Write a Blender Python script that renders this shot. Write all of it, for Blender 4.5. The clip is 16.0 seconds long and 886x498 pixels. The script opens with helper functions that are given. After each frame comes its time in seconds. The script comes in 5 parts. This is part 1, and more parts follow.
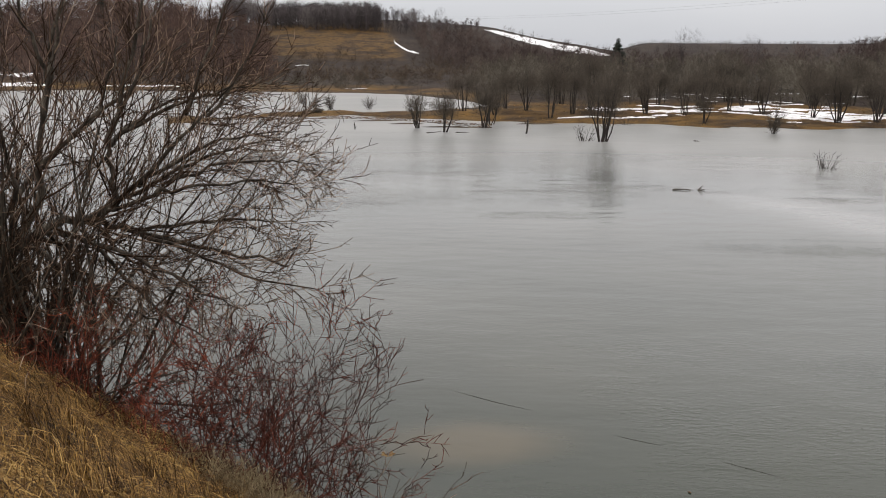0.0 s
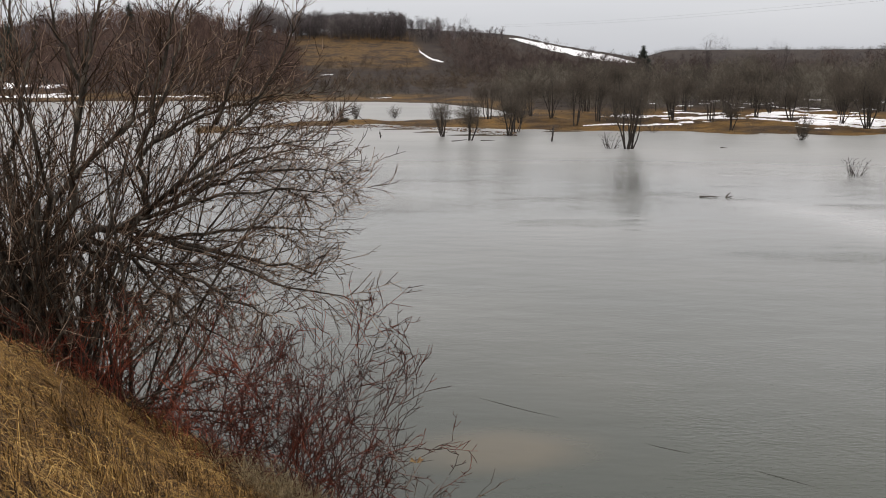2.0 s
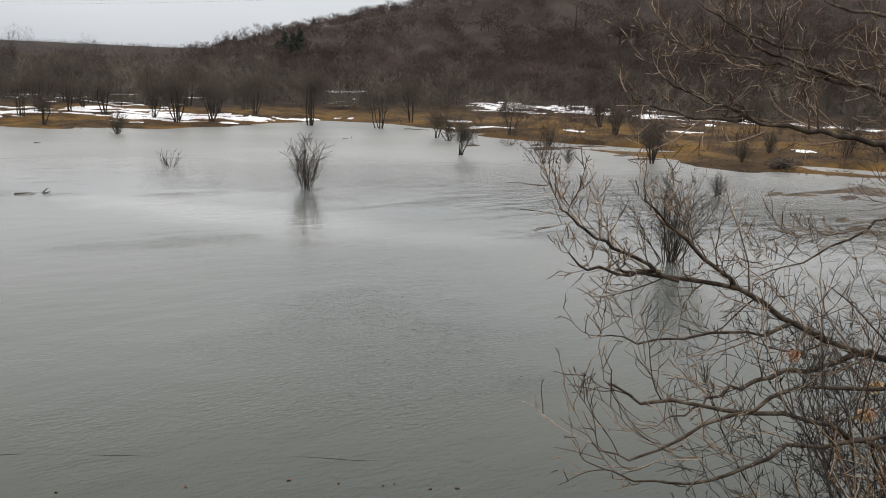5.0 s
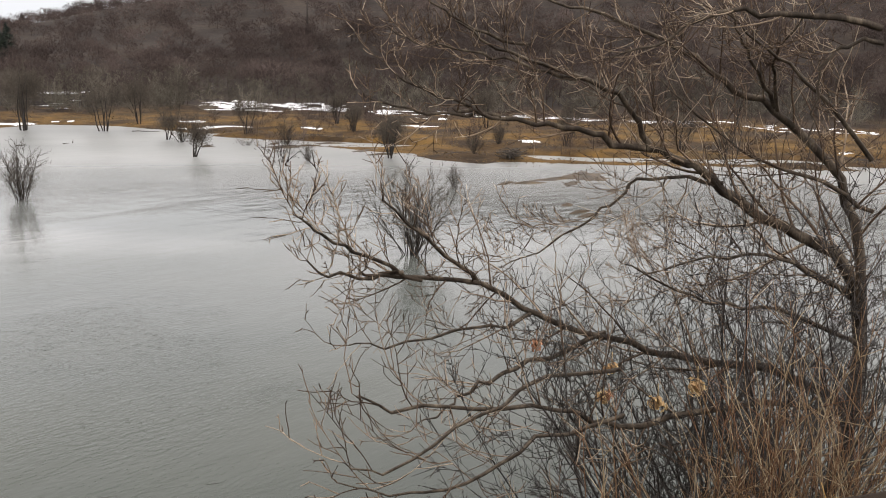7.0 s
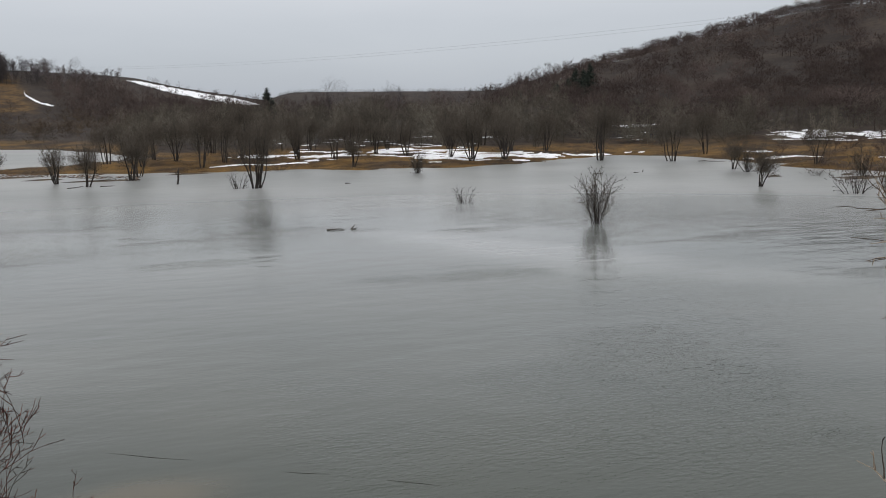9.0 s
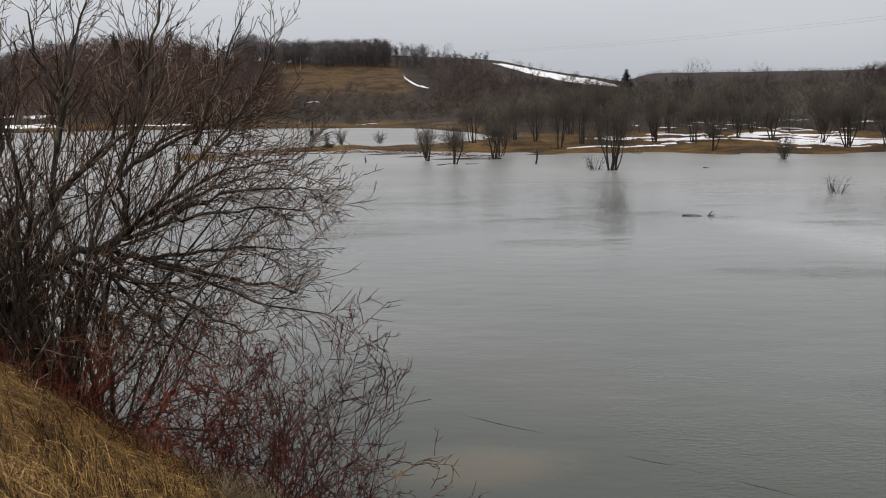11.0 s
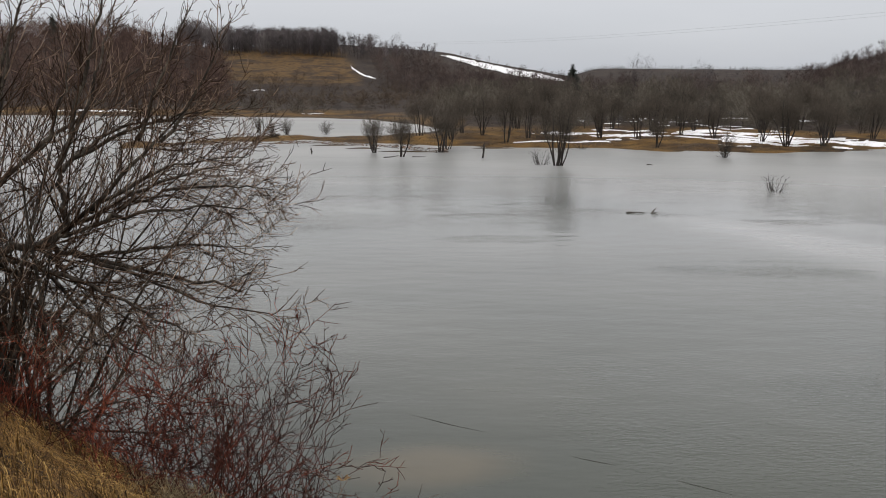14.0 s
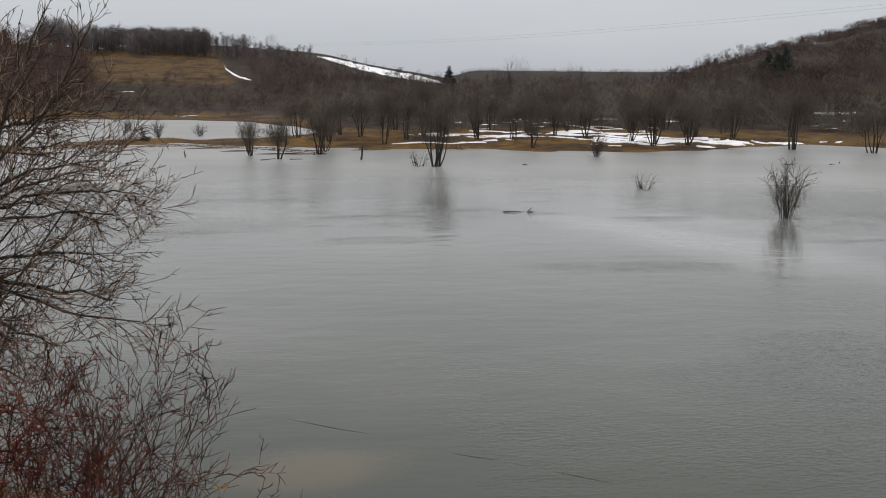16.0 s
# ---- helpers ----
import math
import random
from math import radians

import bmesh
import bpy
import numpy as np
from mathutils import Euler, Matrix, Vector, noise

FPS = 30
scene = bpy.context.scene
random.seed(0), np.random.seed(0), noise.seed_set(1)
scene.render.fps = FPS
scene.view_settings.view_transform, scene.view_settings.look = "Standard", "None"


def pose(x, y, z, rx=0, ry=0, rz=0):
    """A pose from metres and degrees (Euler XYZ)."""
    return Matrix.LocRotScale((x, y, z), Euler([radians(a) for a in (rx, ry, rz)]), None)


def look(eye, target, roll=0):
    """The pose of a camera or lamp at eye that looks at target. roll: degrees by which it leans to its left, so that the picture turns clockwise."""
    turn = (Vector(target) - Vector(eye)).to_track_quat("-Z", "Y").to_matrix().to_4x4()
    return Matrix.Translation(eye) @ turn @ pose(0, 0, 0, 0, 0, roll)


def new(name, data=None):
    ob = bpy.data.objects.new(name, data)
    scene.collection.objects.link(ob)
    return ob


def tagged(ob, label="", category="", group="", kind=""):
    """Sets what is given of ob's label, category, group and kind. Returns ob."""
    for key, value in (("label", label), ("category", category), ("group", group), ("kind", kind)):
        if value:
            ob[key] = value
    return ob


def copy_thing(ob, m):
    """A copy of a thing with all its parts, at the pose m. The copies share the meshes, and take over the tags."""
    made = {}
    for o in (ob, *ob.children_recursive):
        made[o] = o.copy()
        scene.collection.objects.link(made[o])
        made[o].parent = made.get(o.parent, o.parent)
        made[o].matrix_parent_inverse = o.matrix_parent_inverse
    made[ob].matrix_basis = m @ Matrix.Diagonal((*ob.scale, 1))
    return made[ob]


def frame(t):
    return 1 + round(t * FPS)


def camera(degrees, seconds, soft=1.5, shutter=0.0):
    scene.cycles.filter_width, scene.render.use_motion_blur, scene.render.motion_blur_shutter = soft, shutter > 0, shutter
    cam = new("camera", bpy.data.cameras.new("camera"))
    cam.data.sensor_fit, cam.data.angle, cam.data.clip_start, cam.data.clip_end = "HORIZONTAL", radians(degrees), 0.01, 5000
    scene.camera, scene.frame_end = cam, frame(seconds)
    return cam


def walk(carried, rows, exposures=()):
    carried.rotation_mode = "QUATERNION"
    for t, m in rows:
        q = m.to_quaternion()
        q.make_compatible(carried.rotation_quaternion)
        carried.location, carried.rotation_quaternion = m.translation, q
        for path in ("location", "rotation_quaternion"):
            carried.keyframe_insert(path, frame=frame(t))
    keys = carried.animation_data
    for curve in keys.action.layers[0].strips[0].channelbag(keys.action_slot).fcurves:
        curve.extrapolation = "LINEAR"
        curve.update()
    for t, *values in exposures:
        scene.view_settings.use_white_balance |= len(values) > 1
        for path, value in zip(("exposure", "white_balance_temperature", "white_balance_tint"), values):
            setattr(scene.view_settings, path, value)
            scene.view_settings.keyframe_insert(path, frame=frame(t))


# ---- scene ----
cam = camera(51.6, 16.0, soft=1.0)
# seconds, place of the eye, then yaw (left is plus), pitch and lean to the right in degrees
ROWS = [
    (0, -0.002, 0.005, 5.5, 0, -11.7, -0.09),
    (0.5, -0.011, 0, 5.493, 2.62, -11.52, 0.65),
    (1, -0.007, -0.028, 5.503, 2.87, -11.33, 0.67),
    (1.5, -0.031, -0.021, 5.506, 2.32, -11.18, 0.27),
    (2, -0.03, -0.045, 5.497, 1.6, -11.18, 0.37),
    (2.5, -0.019, -0.054, 5.511, 0.77, -11.23, 0.27),
    (3, 0.005, -0.112, 5.549, -3.84, -11, 0.08),
    (3.5, 0.194, -0.252, 5.568, -14.86, -10.78, 0.26),
    (4, 0.044, -0.417, 5.443, -24.96, -10.44, -0.71),
    (4.5, 0.022, -0.496, 5.461, -32.63, -10.61, -1.09),
    (5, 0.052, -0.552, 5.467, -39.26, -10.98, -1.8),
    (5.2, 0.07, -0.558, 5.499, -41.54, -11.1, -1.86),
    (6.3, 0.26, -0.43, 5.47, -55.8, -10.9, -1.5),
    (7.3, 0.413, -0.271, 5.452, -54.85, -10.46, -1.02),
    (7.5, 0.411, -0.252, 5.435, -53.46, -10.14, -1.16),
    (8, 0.218, -0.248, 5.485, -39.08, -9.73, -0.22),
    (8.5, 0.191, -0.164, 5.468, -30.38, -9.2, 0.16),
    (9, 0.203, -0.197, 5.361, -21.06, -8.88, 1),
    (9.5, 0.192, -0.244, 5.352, -16.77, -9.45, 1.23),
    (10, 0.185, -0.277, 5.364, -11.36, -9.37, 1.09),
    (10.2, 0.161, -0.265, 5.348, -8.68, -9.35, 1.18),
    (11.25, 0.06, -0.13, 5.42, 3.2, -9.7, 0.95),
    (12.3, -0.022, -0.038, 5.492, 7.63, -10.07, 0.65),
    (12.5, -0.004, -0.081, 5.489, 7.69, -10.11, 0.77),
    (13, 0.011, -0.118, 5.522, 5.84, -10.09, 0.45),
    (13.5, 0.024, -0.112, 5.519, 3.03, -9.89, 0.09),
    (14, 0.05, -0.101, 5.514, -2.65, -10.19, -0.14),
    (14.5, 0.074, -0.154, 5.512, -7.53, -10.05, -0.87),
    (15, 0.098, -0.136, 5.512, -8.24, -9.95, -0.39),
    (15.5, 0.097, -0.134, 5.514, -8.6, -10.15, -0.2),
    (16, 0.103, -0.144, 5.511, -10.17, -10.07, -0.18),
]


def aim(x, y, z, yaw, pitch, lean):
    """The pose of the camera from its eye and its three angles."""
    a, e = radians(yaw), radians(pitch)
    ahead = Vector((-math.sin(a) * math.cos(e), math.cos(a) * math.cos(e), math.sin(e)))
    return look((x, y, z), Vector((x, y, z)) + ahead, -lean)


walk(cam, [(t, aim(x, y, z, yaw, pitch, lean)) for t, x, y, z, yaw, pitch, lean in ROWS],
     exposures=((0, -0.13, 6650, 13), (1.5, -0.15, 6650, 13), (3, -0.1, 6550, 13), (3.5, -0.22, 6450, 11), (4, -0.27, 6430, 10), (4.5, -0.24, 6450, 10), (5.2, 0.0, 6550, 11), (7.3, 0.33, 6650, 13), (7.5, 0.31, 6650, 13), (8, 0.1, 6550, 11), (8.5, -0.24, 6350, 10), (9, -0.42, 6280, 10), (10, -0.5, 6300, 11), (12.5, -0.2, 6650, 12), (14, -0.28, 6500, 12), (16, -0.4, 6450, 11)))

# ---- light: an overcast day, with a weak and very wide sun behind the clouds ----
scene.view_settings.exposure = 0.0
world = bpy.data.worlds.new("overcast")
scene.world = world
world.use_nodes = True
wn, wl = world.node_tree.nodes, world.node_tree.links
wn.clear()
w_out = wn.new("ShaderNodeOutputWorld")
w_bg = wn.new("ShaderNodeBackground")
w_sky = wn.new("ShaderNodeTexSky")
w_sky.sky_type, w_sky.sun_disc = "NISHITA", False
w_sky.sun_elevation, w_sky.sun_rotation = radians(42), radians(200)
w_co = wn.new("ShaderNodeTexCoord")
w_sep = wn.new("ShaderNodeSeparateXYZ")
w_ramp = wn.new("ShaderNodeValToRGB")
w_map = wn.new("ShaderNodeMapping")
w_noise = wn.new("ShaderNodeTexNoise")
w_cloud = wn.new("ShaderNodeMixRGB")
w_mix = wn.new("ShaderNodeMixRGB")
w_scale = wn.new("ShaderNodeMixRGB")
# brightness of a cloud layer: the zenith is about three times as bright as the horizon
w_ramp.color_ramp.elements[0].position, w_ramp.color_ramp.elements[0].color = 0.0, (0.63, 0.67, 0.74, 1)
w_ramp.color_ramp.elements[1].position, w_ramp.color_ramp.elements[1].color = 1.0, (2.14, 2.1, 2.05, 1)
for spot, tone in ((0.09, (0.84, 0.85, 0.88, 1)), (0.2, (1.25, 1.22, 1.20, 1)), (0.45, (1.70, 1.66, 1.62, 1))):
    w_ramp.color_ramp.elements.new(spot).color = tone
w_map.inputs["Scale"].default_value = (1.0, 1.0, 5.0)
w_noise.inputs["Scale"].default_value, w_noise.inputs["Detail"].default_value = 2.2, 5.0
w_cloud.blend_type, w_cloud.inputs[0].default_value = "MULTIPLY", 0.35
w_scale.blend_type, w_scale.inputs[0].default_value, w_scale.inputs[2].default_value = "MULTIPLY", 1.0, (0.12, 0.12, 0.12, 1)
w_mix.inputs[0].default_value = 0.12
wl.new(w_co.outputs["Generated"], w_sep.inputs[0])
wl.new(w_sep.outputs["Z"], w_ramp.inputs[0])
wl.new(w_co.outputs["Generated"], w_map.inputs[0])
wl.new(w_map.outputs[0], w_noise.inputs["Vector"])
wl.new(w_ramp.outputs[0], w_cloud.inputs[1])
wl.new(w_noise.outputs["Color"], w_cloud.inputs[2])
w_hsv = wn.new("ShaderNodeValToRGB")
w_hsv.color_ramp.elements[0].position, w_hsv.color_ramp.elements[0].color = 0.3, (0.72, 0.74, 0.77, 1)
w_hsv.color_ramp.elements[1].position, w_hsv.color_ramp.elements[1].color = 0.7, (1, 1, 1, 1)
wl.new(w_noise.outputs["Fac"], w_hsv.inputs[0])
wl.new(w_hsv.outputs[0], w_cloud.inputs[2])
wl.new(w_sky.outputs[0], w_scale.inputs[1])
wl.new(w_cloud.outputs[0], w_mix.inputs[1])
wl.new(w_scale.outputs[0], w_mix.inputs[2])
wl.new(w_mix.outputs[0], w_bg.inputs[0])
w_bg.inputs[1].default_value = 1.0
wl.new(w_bg.outputs[0], w_out.inputs[0])

sun_data = bpy.data.lights.new("sun", "SUN")
sun_data.energy, sun_data.angle, sun_data.color = 0.8, radians(25), (1.0, 0.96, 0.9)
sun_ob = new("sun", sun_data)
sun_ob.matrix_world = look((-20, -60, 60), (0, 0, 0))


# ---- materials ----
def material(name, stops, scale=3.0, detail=6.0, fine=40.0, rough=0.85, bump=0.0, bump_scale=60.0, island=0.0, spec=0.25, stretch=(1, 1, 1), tone=0.0, thin=0.0):
    """A rough natural surface: a colour ramp over coarse noise, shifted by fine noise and, for many small pieces, piece by piece."""
    m = bpy.data.materials.new(name)
    m.use_nodes = True
    n, l = m.node_tree.nodes, m.node_tree.links
    b = n["Principled BSDF"]
    co, mp = n.new("ShaderNodeTexCoord"), n.new("ShaderNodeMapping")
    mp.inputs["Scale"].default_value = stretch
    l.new(co.outputs["Object"], mp.inputs[0])
    big, small = n.new("ShaderNodeTexNoise"), n.new("ShaderNodeTexNoise")
    for node, s, d in ((big, scale, detail), (small, fine, 4.0)):
        node.inputs["Scale"].default_value, node.inputs["Detail"].default_value = s, d
        l.new(mp.outputs[0], node.inputs["Vector"])
    add = n.new("ShaderNodeMath")
    add.operation = "MULTIPLY_ADD"
    add.inputs[1].default_value = 0.35
    sub = n.new("ShaderNodeMath")
    sub.operation = "SUBTRACT"
    sub.inputs[1].default_value = 0.255
    l.new(small.outputs["Fac"], add.inputs[0])
    l.new(big.outputs["Fac"], sub.inputs[0])
    l.new(sub.outputs[0], add.inputs[2])
    last = add
    if island:
        geo, isl = n.new("ShaderNodeNewGeometry"), n.new("ShaderNodeMath")
        isl.operation = "MULTIPLY_ADD"
        isl.inputs[1].default_value = island
        off = n.new("ShaderNodeMath")
        off.operation = "SUBTRACT"
        off.inputs[1].default_value = island / 2
        l.new(geo.outputs["Random Per Island"], isl.inputs[0])
        l.new(add.outputs[0], off.inputs[0])
        l.new(off.outputs[0], isl.inputs[2])
        last = isl
    if tone:
        at, tn = n.new("ShaderNodeAttribute"), n.new("ShaderNodeMath")
        at.attribute_name, tn.operation = "tone", "MULTIPLY_ADD"
        tn.inputs[1].default_value = tone
        l.new(at.outputs["Fac"], tn.inputs[0])
        l.new(last.outputs[0], tn.inputs[2])
        last = tn
    ramp = n.new("ShaderNodeValToRGB")
    el = ramp.color_ramp.elements
    while len(el) < len(stops):
        el.new(0.5)
    for e, (p, c) in zip(el, stops):
        e.position, e.color = p, (*c, 1)
    l.new(last.outputs[0], ramp.inputs[0])
    l.new(ramp.outputs[0], b.inputs["Base Color"])
    b.inputs["Roughness"].default_value = rough
    b.inputs["Specular IOR Level"].default_value = spec
    if bump:
        bp, bn = n.new("ShaderNodeBump"), n.new("ShaderNodeTexNoise")
        bn.inputs["Scale"].default_value, bn.inputs["Detail"].default_value = bump_scale, 5.0
        l.new(mp.outputs[0], bn.inputs["Vector"])
        l.new(bn.outputs["Fac"], bp.inputs["Height"])
        bp.inputs["Strength"].default_value, bp.inputs["Distance"].default_value = 0.6, bump
        l.new(bp.outputs[0], b.inputs["Normal"])
    if thin:
        # sprays of fine twigs pass part of the light on to their far side
        tr, mx = n.new("ShaderNodeBsdfTranslucent"), n.new("ShaderNodeMixShader")
        mx.inputs[0].default_value = thin
        l.new(ramp.outputs[0], tr.inputs["Color"])
        l.new(b.outputs[0], mx.inputs[1])
        l.new(tr.outputs[0], mx.inputs[2])
        l.new(mx.outputs[0], n["Material Output"].inputs["Surface"])
    return m


M_SNOW = material("old_snow", [(0.25, (0.62, 0.62, 0.63)), (0.5, (0.80, 0.81, 0.83)), (0.75, (0.88, 0.89, 0.90))], 0.8, fine=9, rough=0.7, bump=0.05, bump_scale=6)
M_STRAW = material("dry_grass", [(0.12, (0.021, 0.010, 0.003)), (0.4, (0.094, 0.0465, 0.012)), (0.65, (0.265, 0.148, 0.037)), (0.9, (0.56, 0.375, 0.135))], 1.2, fine=12, island=0.75, rough=0.75)
M_PALE = material("pale_grass", [(0.2, (0.12, 0.085, 0.045)), (0.5, (0.24, 0.18, 0.10)), (0.8, (0.38, 0.31, 0.19))], 2, fine=14, island=0.8)
M_SEDGE = material("sedge", [(0.2, (0.06, 0.037, 0.015)), (0.5, (0.15, 0.092, 0.032)), (0.8, (0.30, 0.195, 0.075))], 0.15, fine=1.5, island=0.6)
M_LITTER = material("leaf_litter", [(0.2, (0.05, 0.026, 0.014)), (0.5, (0.12, 0.06, 0.028)), (0.8, (0.24, 0.14, 0.065))], 0.3, fine=3, island=0.7)
M_STALK = material("dry_stalk", [(0.2, (0.10, 0.05, 0.025)), (0.5, (0.16, 0.105, 0.058)), (0.8, (0.31, 0.25, 0.16))], 2, fine=14, island=0.8)
M_BARK = material("grey_bark", [(0.3, (0.022, 0.0175, 0.013)), (0.46, (0.06, 0.049, 0.038)), (0.58, (0.12, 0.102, 0.08)), (0.72, (0.23, 0.205, 0.165))], 8, fine=60, bump=0.012, bump_scale=45, stretch=(1, 1, 0.4))
M_ABARK = material("alder_bark", [(0.3, (0.022, 0.016, 0.011)), (0.48, (0.060, 0.046, 0.033)), (0.6, (0.112, 0.09, 0.065)), (0.72, (0.22, 0.185, 0.14))], 8, fine=60, bump=0.012, bump_scale=45, stretch=(1, 1, 0.4))
M_TWIG = material("willow_twig", [(0.15, (0.028, 0.0165, 0.010)), (0.45, (0.064, 0.039, 0.025)), (0.65, (0.145, 0.095, 0.065)), (0.85, (0.32, 0.235, 0.175))], 1.1, fine=20, island=0.8, spec=0.1)
M_RTWIG = material("alder_twig", [(0.2, (0.05, 0.034, 0.024)), (0.48, (0.13, 0.091, 0.063)), (0.62, (0.235, 0.178, 0.128)), (0.82, (0.38, 0.31, 0.235))], 1.1, fine=20, island=0.7, spec=0.1)
M_RED = material("red_twig", [(0.2, (0.022, 0.0075, 0.005)), (0.5, (0.070, 0.019, 0.012)), (0.8, (0.17, 0.046, 0.027))], 0.9, fine=18, island=0.6, spec=0.08)
M_VIVID = material("vivid_red_twig", [(0.2, (0.05, 0.012, 0.007)), (0.5, (0.16, 0.034, 0.017)), (0.8, (0.31, 0.085, 0.04))], 0.9, fine=18, island=0.6)
M_FARBARK = material("wet_bark", [(0.25, (0.0184, 0.0158, 0.0142)), (0.5, (0.0394, 0.0331, 0.0289)), (0.75, (0.0735, 0.0630, 0.0525))], 2, fine=12)
M_CROWN = material("fine_twigs", [(0.25, (0.058, 0.048, 0.039)), (0.5, (0.098, 0.083, 0.066)), (0.75, (0.16, 0.138, 0.11))], 0.25, fine=2, island=0.3, thin=0.4)
M_WOOD_RED = material("bare_woods_red", [(0.3, (0.052, 0.0385, 0.034)), (0.5, (0.081, 0.0605, 0.0535)), (0.7, (0.122, 0.094, 0.084))], 0.035, fine=0.3, island=0.12, tone=0.42, thin=0.45)
M_WOOD_GREY = material("bare_woods_grey", [(0.3, (0.066, 0.057, 0.046)), (0.5, (0.11, 0.098, 0.077)), (0.7, (0.18, 0.165, 0.13))], 0.05, fine=0.3, island=0.2, tone=0.5, thin=0.45)
M_WOOD_MAUVE = material("bare_woods_mauve", [(0.3, (0.066, 0.0425, 0.035)), (0.5, (0.112, 0.073, 0.060)), (0.7, (0.178, 0.120, 0.098))], 0.035, fine=0.3, island=0.2, tone=0.5, thin=0.45)
M_SCRUB = material("brown_scrub", [(0.3, (0.05, 0.036, 0.025)), (0.5, (0.085, 0.062, 0.043)), (0.7, (0.135, 0.105, 0.075))], 0.03, fine=0.3, island=0.2, tone=0.5, thin=0.4)
M_WOOD_DARK = material("bare_woods_dark", [(0.3, (0.06, 0.052, 0.053)), (0.5, (0.105, 0.092, 0.092)), (0.7, (0.18, 0.16, 0.156))], 0.05, fine=0.3, island=0.2, tone=0.5, thin=0.45)
M_WOOD_FAR = material("bare_woods_far", [(0.3, (0.036, 0.033, 0.036)), (0.7, (0.068, 0.062, 0.065))], 0.02, fine=0.2, island=0.2)
M_NEEDLE = material("spruce_needles", [(0.3, (0.018, 0.024, 0.02)), (0.7, (0.05, 0.06, 0.045))], 1.5, fine=9, island=0.4)
M_DRIFT = material("driftwood", [(0.3, (0.05, 0.042, 0.036)), (0.7, (0.13, 0.11, 0.09))], 3, fine=25, bump=0.01)
M_MUD = material("wet_mud", [(0.3, (0.03, 0.02, 0.012)), (0.5, (0.06, 0.04, 0.02)), (0.75, (0.12, 0.08, 0.035))], 0.8, fine=9, rough=0.6, bump=0.03, bump_scale=5)
M_LEAF = material("dead_leaf", [(0.3, (0.28, 0.17, 0.08)), (0.7, (0.55, 0.40, 0.20))], 6, fine=40, island=0.5)
M_REDLEAF = material("red_leaf", [(0.3, (0.20, 0.09, 0.05)), (0.7, (0.40, 0.22, 0.13))], 6, fine=40, island=0.5)
M_WIRE = material("cable", [(0.3, (0.1800, 0.1860, 0.1920)), (0.7, (0.2280, 0.2340, 0.2400))], 1, rough=0.5)


def ground_material():
    """Brown litter and mud, with ochre grass where the ground is a meadow or a field."""
    m = bpy.data.materials.new("soil_and_grass")
    m.use_nodes = True
    n, l = m.node_tree.nodes, m.node_tree.links
    b = n["Principled BSDF"]
    co = n.new("ShaderNodeTexCoord")
    at = n.new("ShaderNodeAttribute")
    at.attribute_name = "meadow"

    def noise_at(scale, detail):
        t = n.new("ShaderNodeTexNoise")
        t.inputs["Scale"].default_value, t.inputs["Detail"].default_value = scale, detail
        l.new(co.outputs["Object"], t.inputs["Vector"])
        return t

    def ramp_of(src, stops):
        r = n.new("ShaderNodeValToRGB")
        while len(r.color_ramp.elements) < len(stops):
            r.color_ramp.elements.new(0.5)
        for e, (p, c) in zip(r.color_ramp.elements, stops):
            e.position, e.color = p, (*c, 1)
        l.new(src.outputs["Fac"], r.inputs[0])
        return r

    litter = ramp_of(noise_at(0.06, 8), [(0.3, (0.018, 0.0132, 0.0105)), (0.5, (0.030, 0.022, 0.0175)), (0.72, (0.05, 0.037, 0.028))])
    # dark brown earth, near black because shade is put into its colour
    soil = ramp_of(noise_at(1.4, 8), [(0.3, (0.010, 0.0075, 0.006)), (0.5, (0.02, 0.0155, 0.012)), (0.72, (0.045, 0.034, 0.025))])
    wet, bare = n.new("ShaderNodeAttribute"), n.new("ShaderNodeMixRGB")
    wet.attribute_name = "soil"
    l.new(wet.outputs["Fac"], bare.inputs[0])
    l.new(litter.outputs[0], bare.inputs[1])
    l.new(soil.outputs[0], bare.inputs[2])
    grass = ramp_of(noise_at(0.11, 9), [(0.3, (0.025, 0.016, 0.009)), (0.44, (0.055, 0.032, 0.012)), (0.55, (0.125, 0.071, 0.018)), (0.66, (0.085, 0.052, 0.018)), (0.78, (0.07, 0.05, 0.024))])
    mix = n.new("ShaderNodeMixRGB")
    l.new(at.outputs["Fac"], mix.inputs[0])
    l.new(bare.outputs[0], mix.inputs[1])
    l.new(grass.outputs[0], mix.inputs[2])
    spot = ramp_of(noise_at(0.7, 9), [(0.36, (0.35, 0.31, 0.28)), (0.52, (0.9, 0.88, 0.85)), (0.68, (1.25, 1.2, 1.1))])
    mul = n.new("ShaderNodeMixRGB")
    mul.blend_type, mul.inputs[0].default_value = "MULTIPLY", 0.8
    l.new(mix.outputs[0], mul.inputs[1])
    l.new(spot.outputs[0], mul.inputs[2])
    l.new(mul.outputs[0], b.inputs["Base Color"])
    b.inputs["Roughness"].default_value, b.inputs["Specular IOR Level"].default_value = 0.9, 0.15
    bp = n.new("ShaderNodeBump")
    bp.inputs["Strength"].default_value, bp.inputs["Distance"].default_value = 0.7, 0.12
    l.new(noise_at(2.5, 8).outputs["Fac"], bp.inputs["Height"])
    l.new(bp.outputs[0], b.inputs["Normal"])
    return m


